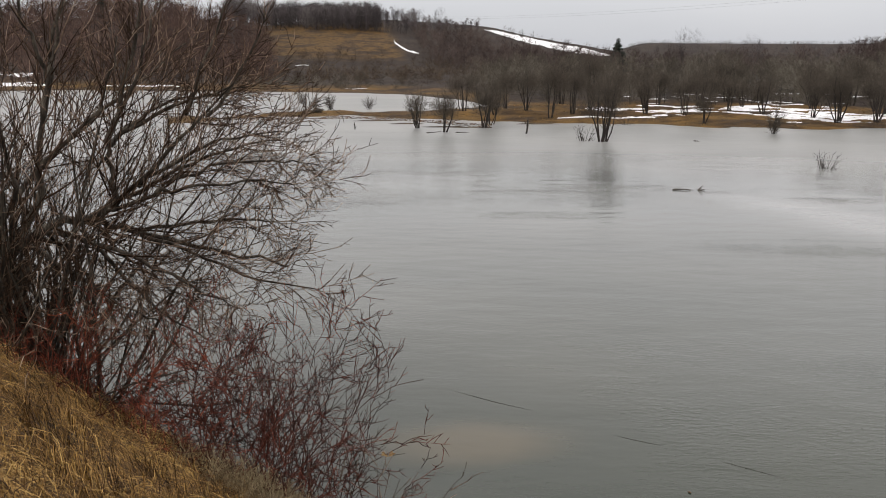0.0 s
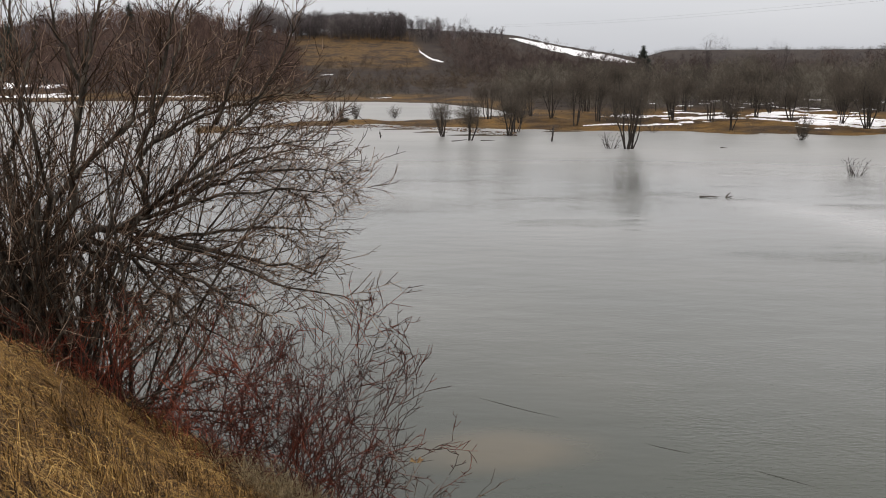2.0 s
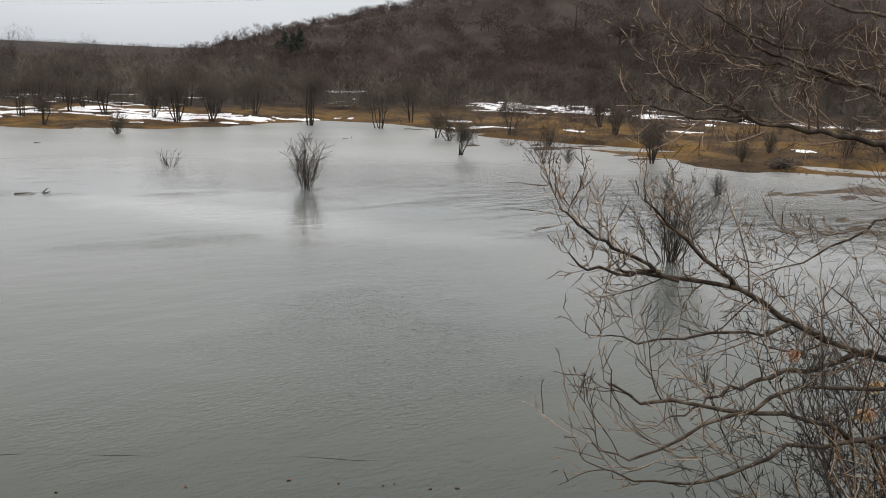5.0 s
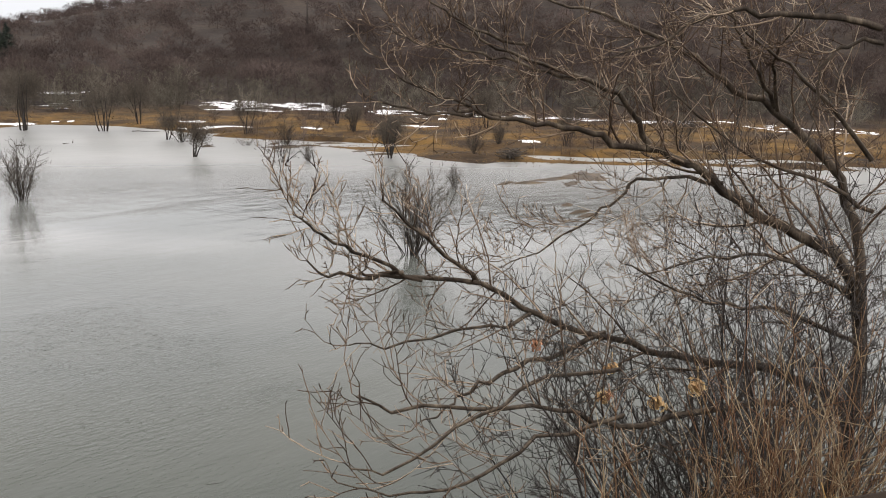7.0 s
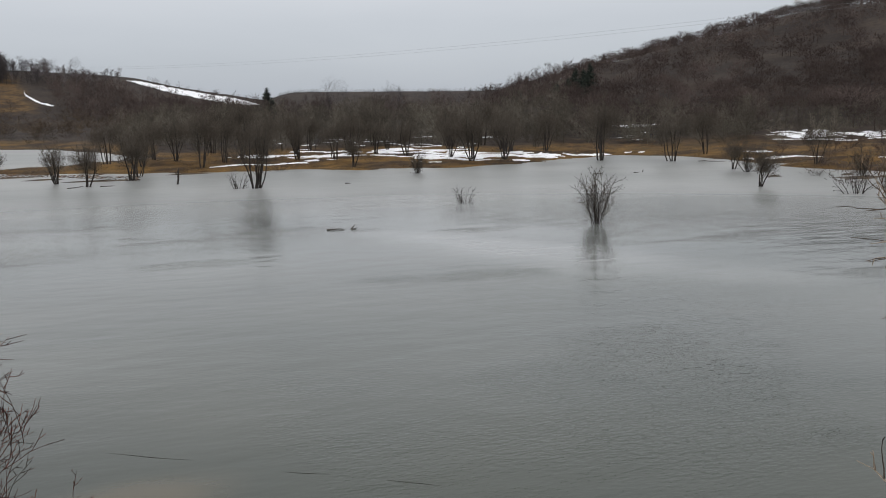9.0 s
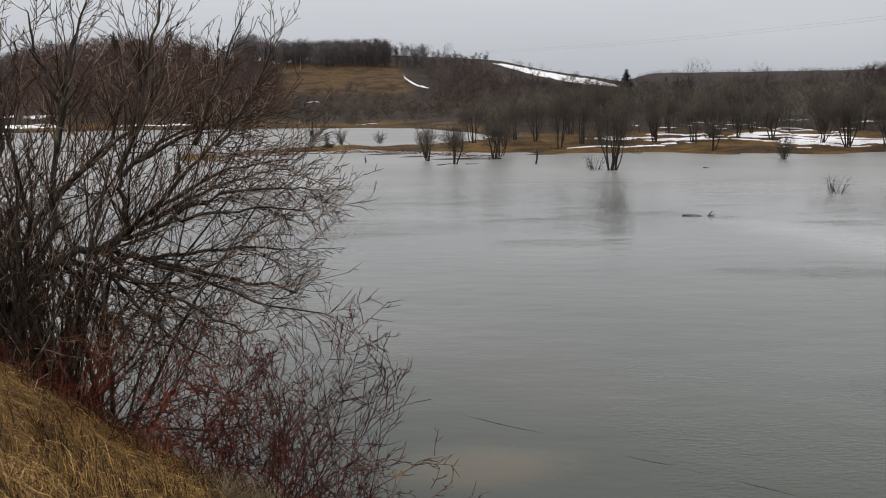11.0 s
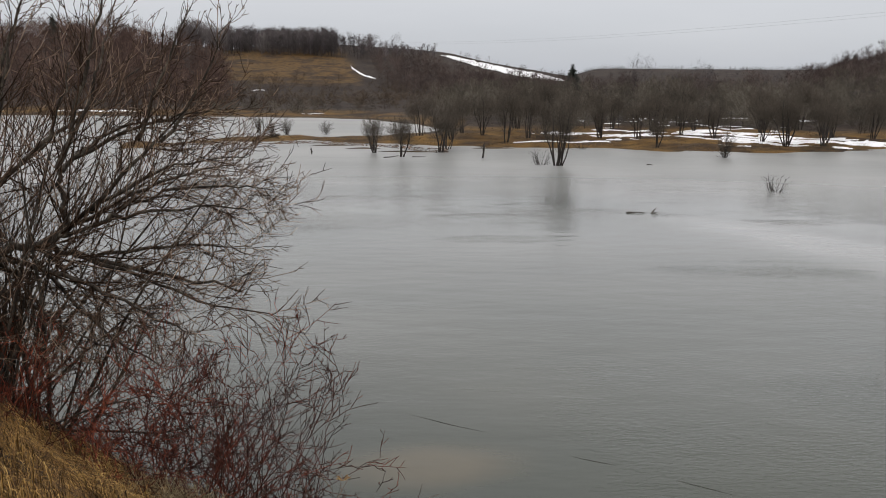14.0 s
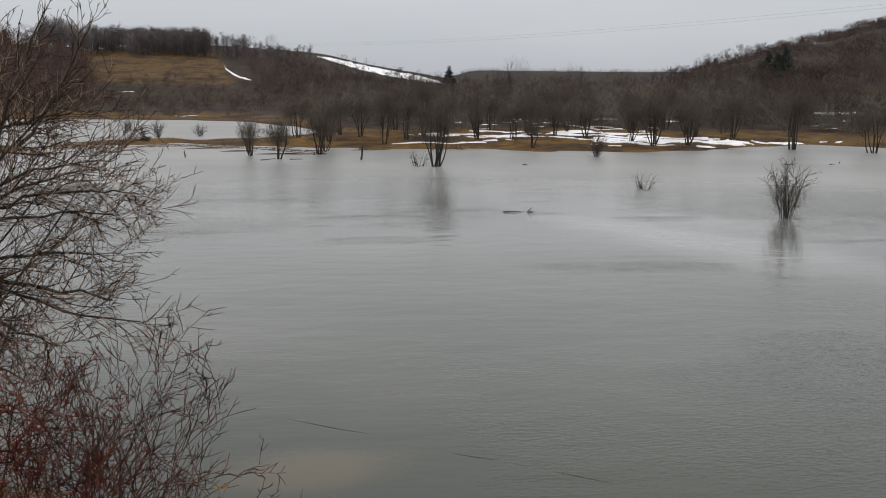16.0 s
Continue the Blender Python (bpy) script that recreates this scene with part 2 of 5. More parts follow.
def water_material():
    """Murky, slowly moving flood water: a silty body under a glossy skin with patches of ripples."""
    m = bpy.data.materials.new("flood_water")
    m.use_nodes = True
    n, l = m.node_tree.nodes, m.node_tree.links
    b = n["Principled BSDF"]
    co = n.new("ShaderNodeTexCoord")

    def noise_at(scale, detail, sx=1.0, sy=1.0, turn=0.0):
        mp, t = n.new("ShaderNodeMapping"), n.new("ShaderNodeTexNoise")
        mp.inputs["Scale"].default_value, mp.inputs["Rotation"].default_value = (sx, sy, 1), (0, 0, radians(turn))
        t.inputs["Scale"].default_value, t.inputs["Detail"].default_value = scale, detail
        l.new(co.outputs["Object"], mp.inputs[0])
        l.new(mp.outputs[0], t.inputs["Vector"])
        return t

    def oval(x, y, long, short, turn, low, high, ragged=0.9):
        """A ragged oval zone of the surface, from low outside to high within."""
        mp, size, wob, add, out = (n.new("ShaderNode" + k) for k in ("Mapping", "VectorMath", "TexNoise", "Math", "MapRange"))
        mp.vector_type = "TEXTURE"
        mp.inputs["Location"].default_value, mp.inputs["Rotation"].default_value, mp.inputs["Scale"].default_value = (x, y, 0), (0, 0, radians(turn)), (long, short, 1)
        size.operation, add.operation, out.interpolation_type = "LENGTH", "MULTIPLY_ADD", "SMOOTHSTEP"
        wob.inputs["Scale"].default_value, wob.inputs["Detail"].default_value, add.inputs[1].default_value = 0.22, 4.0, ragged
        l.new(co.outputs["Object"], mp.inputs[0])
        l.new(mp.outputs[0], size.inputs[0])
        l.new(co.outputs["Object"], wob.inputs["Vector"])
        l.new(wob.outputs["Fac"], add.inputs[0])
        l.new(size.outputs["Value"], add.inputs[2])
        out.inputs["From Min"].default_value, out.inputs["From Max"].default_value = 0.75 + ragged / 2, 0.2 + ragged / 2
        out.inputs["To Min"].default_value, out.inputs["To Max"].default_value = low, high
        l.new(add.outputs[0], out.inputs["Value"])
        return out

    def summed(first, second, operation="ADD"):
        t = n.new("ShaderNodeMath")
        t.operation = operation
        l.new(first.outputs[0], t.inputs[0])
        l.new(second.outputs[0], t.inputs[1])
        return t

    # deep and dark below the bank; paler further out in place of reflected sky
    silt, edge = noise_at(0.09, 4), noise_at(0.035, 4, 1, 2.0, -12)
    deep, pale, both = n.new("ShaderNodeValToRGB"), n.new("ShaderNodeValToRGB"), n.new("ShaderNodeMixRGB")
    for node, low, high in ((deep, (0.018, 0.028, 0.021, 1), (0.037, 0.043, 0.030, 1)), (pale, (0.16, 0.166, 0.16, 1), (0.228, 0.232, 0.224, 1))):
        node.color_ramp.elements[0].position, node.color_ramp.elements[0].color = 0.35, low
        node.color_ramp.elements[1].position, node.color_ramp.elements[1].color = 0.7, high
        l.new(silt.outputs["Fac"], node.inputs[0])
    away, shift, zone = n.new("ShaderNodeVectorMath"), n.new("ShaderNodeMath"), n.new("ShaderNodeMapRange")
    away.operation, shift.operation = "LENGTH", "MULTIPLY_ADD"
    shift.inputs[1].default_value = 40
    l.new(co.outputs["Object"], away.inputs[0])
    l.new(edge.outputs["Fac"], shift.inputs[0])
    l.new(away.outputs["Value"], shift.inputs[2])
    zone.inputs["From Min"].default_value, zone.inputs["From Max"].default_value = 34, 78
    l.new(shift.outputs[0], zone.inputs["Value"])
    # a ragged band of bright sky sheen, painted into the colour
    painted_sheen = oval(15.5, 29.5, 16, 4.5, -62, 0.0, 0.5)
    l.new(summed(zone, painted_sheen).outputs[0], both.inputs[0])
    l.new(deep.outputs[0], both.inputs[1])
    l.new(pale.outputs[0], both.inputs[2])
    # a drowned bar of tan sand shows faintly below the bank
    sand, bar = n.new("ShaderNodeMixRGB"), oval(0.6, 12.6, 2.6, 1.5, 10, 0.0, 0.75)
    sand.inputs[2].default_value = (0.088, 0.073, 0.044, 1)
    l.new(bar.outputs[0], sand.inputs[0])
    l.new(both.outputs[0], sand.inputs[1])
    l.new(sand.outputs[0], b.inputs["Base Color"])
    b.inputs["IOR"].default_value = 1.33
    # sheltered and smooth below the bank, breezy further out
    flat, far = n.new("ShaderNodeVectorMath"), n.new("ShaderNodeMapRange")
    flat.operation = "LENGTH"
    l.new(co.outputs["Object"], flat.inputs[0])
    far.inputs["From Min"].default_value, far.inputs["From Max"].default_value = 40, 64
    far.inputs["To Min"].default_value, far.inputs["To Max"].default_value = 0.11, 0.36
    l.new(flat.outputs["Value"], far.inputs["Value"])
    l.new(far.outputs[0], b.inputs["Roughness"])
    # calm and rippled patches
    patch = noise_at(0.045, 3, 1, 1.6, 20)
    pr = n.new("ShaderNodeMapRange")
    pr.inputs["From Min"].default_value, pr.inputs["From Max"].default_value = 0.42, 0.64
    pr.inputs["To Min"].default_value, pr.inputs["To Max"].default_value = 0.04, 0.55
    l.new(patch.outputs["Fac"], pr.inputs["Value"])
    ripple = noise_at(5.5, 2, 1.0, 2.2, 25)
    # cat's-paws: small ragged patches where the breeze roughens the water
    paw, pm = noise_at(0.16, 5, 0.5, 1.6, 12), n.new("ShaderNodeMapRange")
    pm.inputs["From Min"].default_value, pm.inputs["From Max"].default_value = 0.58, 0.74
    pm.inputs["To Min"].default_value, pm.inputs["To Max"].default_value = 0.0, 1.0
    l.new(paw.outputs["Fac"], pm.inputs["Value"])
    gust = n.new("ShaderNodeMath")
    gust.operation = "ADD"
    l.new(pr.outputs[0], gust.inputs[0])
    l.new(pm.outputs[0], gust.inputs[1])
    swell = noise_at(0.55, 3, 1.0, 2.0, 15)
    mul, add = n.new("ShaderNodeMath"), n.new("ShaderNodeMath")
    mul.operation, add.operation = "MULTIPLY", "MULTIPLY_ADD"
    l.new(ripple.outputs["Fac"], mul.inputs[0])
    breeze = summed(summed(gust, oval(8.5, 14, 9, 7, 0, 0.0, 0.7, 2.0)), oval(25, 44, 13, 20, -20, 0.0, 0.9))
    l.new(summed(breeze, oval(15.5, 29.5, 15, 4.5, -62, 1.0, 0.2), "MULTIPLY").outputs[0], mul.inputs[1])
    add.inputs[1].default_value = 1.2
    l.new(swell.outputs["Fac"], add.inputs[0])
    l.new(mul.outputs[0], add.inputs[2])
    bp = n.new("ShaderNodeBump")
    bp.inputs["Strength"].default_value, bp.inputs["Distance"].default_value = 0.6, 0.03
    l.new(add.outputs[0], bp.inputs["Height"])
    l.new(bp.outputs[0], b.inputs["Normal"])
    return m


M_GROUND, M_WATER = ground_material(), water_material()


# ---- the lie of the land: heights in metres over the flood, by bearing (0 ahead, plus to the right) and distance ----
SHORE = ((-180, 20), (-75, 60), (-55, 160), (-33, 186), (-20, 175), (-17.6, 172), (-16.6, 83), (-12.5, 88), (-8.5, 92), (-5.7, 94), (-2.2, 87), (1.2, 84.5), (4.5, 83), (7.5, 82.5), (13, 81), (17.6, 80.5),
         (22.2, 80.5), (26.3, 85), (29.2, 90.5), (32, 97), (34.5, 96), (37, 92), (40, 84), (43, 78.5), (46.9, 70), (51, 64), (57, 59), (65, 59), (80, 64), (110, 90), (180, 20))
POOL_NEAR = ((-40, 60), (-18, 80), (-16, 90), (-8, 99), (-2, 99), (2, 106), (4, 112))
POOL_FAR = ((-40, 190), (-31.5, 187), (-25.6, 180), (-16, 168), (-10, 158), (-6, 156), (-2, 147), (1, 128), (3, 112), (4, 110))
FOOT = ((-60, 186), (-33, 188), (-27, 186), (-20, 180), (-14, 188), (-10.5, 225), (0, 235), (10, 260), (18, 300), (22, 200), (26, 112), (40, 108), (80, 108), (180, 150))
RISE = ((-60, 160), (-27, 160), (-20, 155), (-14, 175), (-10.5, 205), (0, 215), (10, 220), (26, 230), (80, 220), (180, 250))
TOP = ((-180, 10), (-60, 22), (-33, 19), (-31, 15), (-29, 12), (-25.5, 12.5), (-22.5, 17), (-18.8, 18.5), (-14, 17), (-10.5, 19), (-6, 21), (-3, 21), (0, 20), (3, 18.5), (6, 13.5), (10, 8), (14, 3), (22, 2),
       (26, 8.0), (31, 16.2), (36, 23.3), (42, 30), (54, 37), (80, 40), (180, 10))


def table(rows, a):
    """A value read off a short table, in straight lines between its rows."""
    for (a0, v0), (a1, v1) in zip(rows, rows[1:]):
        if a <= a1:
            return v0 + (v1 - v0) * max(0.0, a - a0) / (a1 - a0)
    return rows[-1][1]


def smooth(v):
    v = min(1.0, max(0.0, v))
    return v * v * (3 - 2 * v)


def wave(x, y, s):
    """A cheap, even unevenness between -1 and 1 with bumps of about s metres."""
    k = 6.283 / s
    return (math.sin(k * x + 1.7 * math.sin(k * 0.61 * y + 0.4)) + math.sin(k * 0.83 * y + 1.3 * math.sin(k * 0.47 * x + 2.1)) + math.sin(k * 0.7 * (x + y) + 0.9)) / 3


def bank(x, y):
    """The road embankment on which the camera stands; it ends in a grassy nose."""
    s = 0.75 * x + 0.66 * y
    s -= 2.8 * smooth((math.degrees(math.atan2(x, y)) - 54) / 16) * smooth((s - 1) / 3)
    q = -0.515 * x + 0.857 * y
    side = 3.92 - 0.8 * max(0.0, s - 0.55)
    nose = 3.05 - 0.85 * max(0.0, q - 9.2) + 0.15 * max(0.0, 9.2 - q)
    return min(side, nose, 3.9) + 0.08 * wave(x, y, 2.3) + 0.06 * wave(x + 5, y, 0.9) + 0.03 * wave(y, x, 0.43)


def land(x, y):
    """Height of the ground, and how much of it is meadow (0 to 1)."""
    r, a = math.hypot(x, y), math.degrees(math.atan2(x, y))
    rough = 2.4 * wave(x, y, 19) + 1.2 * wave(x, y, 6.7) + 0.5 * wave(y, x, 2.9)
    if a > 40:
        rough += 1.6 * wave(x, y, 11.3) + 1.3 * wave(y, x, 4.6)
    inland = r - table(SHORE, a) + rough
    if -40 < a < 4:
        near, far = table(POOL_NEAR, a), table(POOL_FAR, a)
        inland = min(inland, max(near - r, r - far) + rough)
    z = max(-1.5, 0.14 * inland) if inland < 0 else 0.34 * (1 - math.exp(-inland / 5)) + 0.011 * min(inland, 130)
    if inland > 0:
        z += 0.16 * wave(x, y, 5.3) * min(1, inland / 3) + 0.22 * wave(x, y, 23) * min(1, inland / 12)
    if a > 40 and 0 < inland < 20:
        # drowned hollows and inlets in the wet meadow
        z -= 1.0 * smooth(1.8 * wave(0.45 * a, r, 6.5) + 0.1) * (1 - inland / 20)
    foot = table(FOOT, a)
    hill = smooth((r - foot) / table(RISE, a)) * (1 - 0.85 * smooth((r - 480) / 160))
    z += table(TOP, a) * hill * (1 + 0.06 * wave(x, y, 90)) if inland > 0 else 0
    if r > 600:
        z += 21.0 * smooth((r - 650) / 500) * (1 + 0.1 * wave(x, y, 700)) * (1 - 0.6 * smooth((r - 1500) / 1000)) * (0.3 + 0.7 * smooth((a - 9) / 3.5))
    meadow = 1 - smooth((r - foot + 12) / 30)
    if -40 < a < 12 and r > 100:
        meadow = smooth(1.2 - abs(r - table(POOL_FAR, a) - 12) / 14) if a < 4 else 0.8 * meadow
    if 4 <= a < 28:
        meadow = 1 - smooth((r - 102) / 16)
    field = smooth((a + 11.4) / 0.8) * smooth((-2.2 - 0.012 * (r - 300) - a) / 0.6) * smooth((r - 282) / 10)
    field = max(field, 0.4 * smooth((-25.5 - a) / 2) * smooth((r - 190) / 10))
    meadow = max(meadow, 0.68 * field)
    if r < 40:
        b = bank(x, y)
        if b > z:
            z, meadow = b, 0.28 + 0.2 * wave(x, y, 1.9)
        # a dark hump under the willow
        hump = 3.0 * math.exp(-((0.86 * (x + 6.4) + 0.5 * (y - 11.6)) ** 2 / 4.2 + (-0.5 * (x + 6.4) + 0.86 * (y - 11.6)) ** 2 / 3.0)) - 0.7
        if hump > z:
            z, meadow = hump + 0.1 * wave(x, y, 1.3), 0.0
    return z, meadow


def place(a, r, lift=0.0):
    """The point of the ground on the bearing a at the distance r."""
    x, y = r * math.sin(radians(a)), r * math.cos(radians(a))
    return Vector((x, y, land(x, y)[0] + lift))


# ---- making of meshes ----
class Geo:
    """Vertices and faces gathered for one mesh."""

    def __init__(self):
        self.v, self.f = [], []

    def tube(self, pts, r0, r1, sides=3):
        """A tapered branch along pts that ends in a point."""
        n, base = len(pts), len(self.v)
        u = (pts[1] - pts[0]).orthogonal()
        for i in range(n - 1):
            d = ((pts[i + 1] - pts[i - 1]) if i else (pts[1] - pts[0])).normalized()
            u = (u - d * u.dot(d)).normalized()
            w = d.cross(u)
            r = r0 + (r1 - r0) * i / (n - 1)
            for k in range(sides):
                a = 6.2832 * k / sides
                self.v.append(pts[i] + (u * math.cos(a) + w * math.sin(a)) * r)
        self.v.append(pts[-1])
        for i in range(n - 2):
            for k in range(sides):
                a, b = base + i * sides + k, base + i * sides + (k + 1) % sides
                self.f.append((a, b, b + sides, a + sides))
        last, tip = base + (n - 2) * sides, len(self.v) - 1
        for k in range(sides):
            self.f.append((last + k, last + (k + 1) % sides, tip))

    def twig(self, pts, r0, r1):
        """A thin branch with a blunt end, three-sided."""
        n, base = len(pts), len(self.v)
        u = (pts[1] - pts[0]).orthogonal()
        for i, p in enumerate(pts):
            d = (pts[min(i + 1, n - 1)] - pts[max(i - 1, 0)]).normalized()
            u = (u - d * u.dot(d)).normalized()
            w = d.cross(u)
            r = r0 + (r1 - r0) * i / (n - 1)
            self.v += [p + u * r, p + (w * 0.87 - u * 0.5) * r, p - (w * 0.87 + u * 0.5) * r]
        for i in range(n - 1):
            for k in range(3):
                a, b = base + 3 * i + k, base + 3 * i + (k + 1) % 3
                self.f.append((a, b, b + 3, a + 3))

    def sliver(self, p, d, half, rng):
        """One thin twig, a single narrow triangle."""
        side = d.cross(jitter(rng)).normalized() * half
        b = len(self.v)
        self.v += [p - side, p + side, p + d]
        self.f.append((b, b + 1, b + 2))

    def blade(self, pts, width, side):
        """A narrow leaf of grass along pts."""
        base, n = len(self.v), len(pts)
        for i, p in enumerate(pts[:-1]):
            h = side * (width * 0.5 * (1 - 0.6 * i / n))
            self.v += [p - h, p + h]
        self.v.append(pts[-1])
        for i in range(n - 2):
            a = base + 2 * i
            self.f.append((a, a + 1, a + 3, a + 2))
        a = base + 2 * (n - 2)
        self.f.append((a, a + 1, len(self.v) - 1))

    def mesh(self, name):
        me = bpy.data.meshes.new(name)
        me.from_pydata([tuple(p) for p in self.v], [], self.f)
        me.update()
        return me


def part(name, geo, mat, parent=None, label="", flat=False):
    """One mesh object out of a Geo, under its thing where there is one."""
    me = geo.mesh(name)
    me.materials.append(mat)
    if not flat:
        me.polygons.foreach_set("use_smooth", [True] * len(me.polygons))
    ob = new(name, me)
    ob.parent = parent
    return tagged(ob, label)


def thing(name, at, label, category, group="", kind=""):
    ob = new(name)
    ob.empty_display_size = 0.2
    ob.location = at
    return tagged(ob, label, category, group, kind)


def jitter(rng):
    return Vector((rng.gauss(0, 1), rng.gauss(0, 1), rng.gauss(0, 1)))


def turned(d, angle, rng):
    """The way d, bent by an angle in degrees to a random side."""
    side = d.cross(jitter(rng))
    side.normalize()
    return (d * math.cos(radians(angle)) + side * math.sin(radians(angle))).normalized()


def run(p, d, length, steps, wander, lift, rng):
    """A wandering line from p along d that bends upwards (lift above 0) or droops."""
    pts, d = [p.copy()], d.copy()
    for _ in range(steps):
        d = (d + jitter(rng) * wander + Vector((0, 0, lift))).normalized()
        p = p + d * (length / steps)
        pts.append(p)
    return pts


def bough(geos, level, pts, radius, spec, rng):
    """A branch along pts with its side branches, level by level, down to the twigs."""
    depth, kids, angle, ratio, wander, lift, steps, first = spec
    slim = (0.32, 0.45, 0.5, 0.5)[level]
    if level and spec_tip[0]:
        geos[-1].twig(pts, radius, max(spec_min[0] * spec_tip[0], radius * 0.4))
    else:
        geos[min(level, len(geos) - 1)].tube(pts, radius, radius * 0.18, 6 if radius > 0.05 else 4 if radius > 0.012 else 3)
    if level >= depth:
        return
    if level == depth - 1 and steps[level] == 0:
        size = sum((b - a).length for a, b in zip(pts, pts[1:])) * ratio[level]
        for _ in range(kids[level]):
            k = rng.randrange(len(pts) - 1)
            d = turned((pts[k + 1] - pts[k]).normalized(), angle[level] * rng.uniform(0.3, 1.3), rng) + Vector((0, 0, lift[level]))
            geos[-1].sliver(pts[k].lerp(pts[k + 1], rng.random()), d * size * rng.uniform(0.5, 1.2), spec_min[0], rng)
        return
    total = sum((b - a).length for a, b in zip(pts, pts[1:]))
    count = max(1, round(kids[level] * rng.uniform(0.75, 1.25)))
    if spec_tip[0] and level:
        count = max(1, round(count * min(1.0, 0.25 + total / 0.9)))
    for i in range(count):
        t = first[level] + (1 - first[level]) * (i + rng.random()) / count
        k = min(len(pts) - 2, int(t * (len(pts) - 1)))
        f = t * (len(pts) - 1) - k
        p = pts[k].lerp(pts[k + 1], f)
        d = turned((pts[k + 1] - pts[k]).normalized(), angle[level] * rng.uniform(0.6, 1.3), rng)
        length = total * ratio[level] * rng.uniform(0.55, 1.15) * (1.15 - 0.55 * t)
        if spec_tip[0] and level == 0:
            length = min(length, spec_cap[0] + 0.5 * (1 - t) * min(total, 2.5))
        child = run(p, d, length, steps[level], wander[level], lift[level], rng)
        bough(geos, level + 1, child, max(spec_min[0], radius * (1 - 0.65 * t) * slim), spec, rng)


spec_min = [0.004]
spec_tip = [0.0]
spec_cap = [0.9]


# ---- ground, water ----
def build_ground():
    """One sheet from under the camera to the horizon, finest where it is looked at."""
    angles = [-180 + 4 * i for i in range(34)] + [-44 + 0.45 * i for i in range(298)] + [90 + 4 * i for i in range(1, 23)]
    radii = [0.0]
    r = 0.6
    while r < 4600:
        radii.append(r)
        r *= 1.035 if r < 60 else 1.016 if r < 130 else 1.022 if r < 500 else 1.12
    verts, tint, wet = [], [], []
    for r in radii:
        for a in angles:
            x, y = r * math.sin(radians(a)), r * math.cos(radians(a))
            z, m = land(x, y)
            verts.append((x, y, z))
            tint.append(m)
            # dark earth on the near bank; under the willow its shade is coloured in
            wet.append((1.0 if m == 0.0 else 0.7) if r < 30 else 0.0)
    n = len(angles)
    faces = [(i * n + j, i * n + (j + 1) % n, (i + 1) * n + (j + 1) % n, (i + 1) * n + j) for i in range(len(radii) - 1) for j in range(n)]
    me = bpy.data.meshes.new("ground")
    me.from_pydata(verts, [], [f[::-1] for f in faces])
    layer = me.attributes.new("meadow", "FLOAT", "POINT")
    layer.data.foreach_set("value", tint)
    me.attributes.new("soil", "FLOAT", "POINT").data.foreach_set("value", wet)
    me.polygons.foreach_set("use_smooth", [True] * len(me.polygons))
    me.materials.append(M_GROUND)
    return tagged(new("ground", me), "brown valley ground with ochre meadow, litter and a grassy bank", "ground", kind="structure")


build_ground()
g = Geo()
for i in range(73):
    a = radians(-180 + 5 * i)
    g.v += [Vector((3 * math.sin(a), 3 * math.cos(a), 0)), Vector((330 * math.sin(a), 330 * math.cos(a), 0))]
    if i:
        g.f.append((2 * i - 2, 2 * i, 2 * i + 1, 2 * i - 1))
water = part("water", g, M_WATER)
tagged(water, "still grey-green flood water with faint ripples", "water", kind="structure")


# ---- snow ----
def snow_patch(a, r, wide, deep, seed, thick=0.07):
    """A sheet of old snow with a ragged outline that lies on the ground; wide across the line of sight, deep along it."""
    rng = random.Random(seed)
    g, n, rings = Geo(), 40, 6
    c = place(a, r)
    out = Vector((math.sin(radians(a)), math.cos(radians(a)), 0))
    across = Vector((out.y, -out.x, 0))
    ph = [rng.uniform(0, 6.28) for _ in range(4)]
    for k in range(rings + 1):
        for i in range(n):
            t = 6.2832 * i / n
            edge = 1 + 0.22 * math.sin(2 * t + ph[0]) + 0.22 * math.sin(3 * t + ph[1]) + 0.18 * math.sin(7 * t + ph[2]) + 0.12 * math.sin(11 * t + ph[3])
            f = k / rings
            p = c + across * (math.cos(t) * wide / 2 * edge * f) + out * (math.sin(t) * deep / 2 * edge * f)
            g.v.append(Vector((p.x, p.y, land(p.x, p.y)[0] + thick * (1 - f ** 4) - (0.05 if k == rings else -0.02))))
    for k in range(rings):
        for i in range(n):
            j = (i + 1) % n
            g.f.append((k * n + i, (k + 1) * n + i, (k + 1) * n + j, k * n + j))
    ob = part("snow_patch", g, M_SNOW)
    return tagged(ob, "ragged patch of old white snow lying on brown grass", "snow", "snow patches")


def snow_band(rows, seed):
    """A long drift of snow along a row of (bearing, distance, depth)."""
    rng = random.Random(seed)
    g, n = Geo(), 60
    for i in range(n + 1):
        t = i / n * (len(rows) - 1)
        k = min(len(rows) - 2, int(t))
        a, r, w = (rows[k][j] + (rows[k + 1][j] - rows[k][j]) * (t - k) for j in range(3))
        w *= min(1, 8 * i / n, 8 * (n - i) / n) * rng.uniform(0.85, 1.15) + 0.02
        for j in range(5):
            p = place(a, r + w * (j / 4 - 0.5), 0.30 if 0 < j < 4 else 0.05)
            g.v.append(p)
        if i:
            for j in range(4):
                b = (i - 1) * 5 + j
                g.f.append((b, b + 5, b + 6, b + 1))
    ob = part("snow_drift", g, M_SNOW)
    return tagged(ob, "long white snow drift on the brown hillside", "snow", "snow drifts")


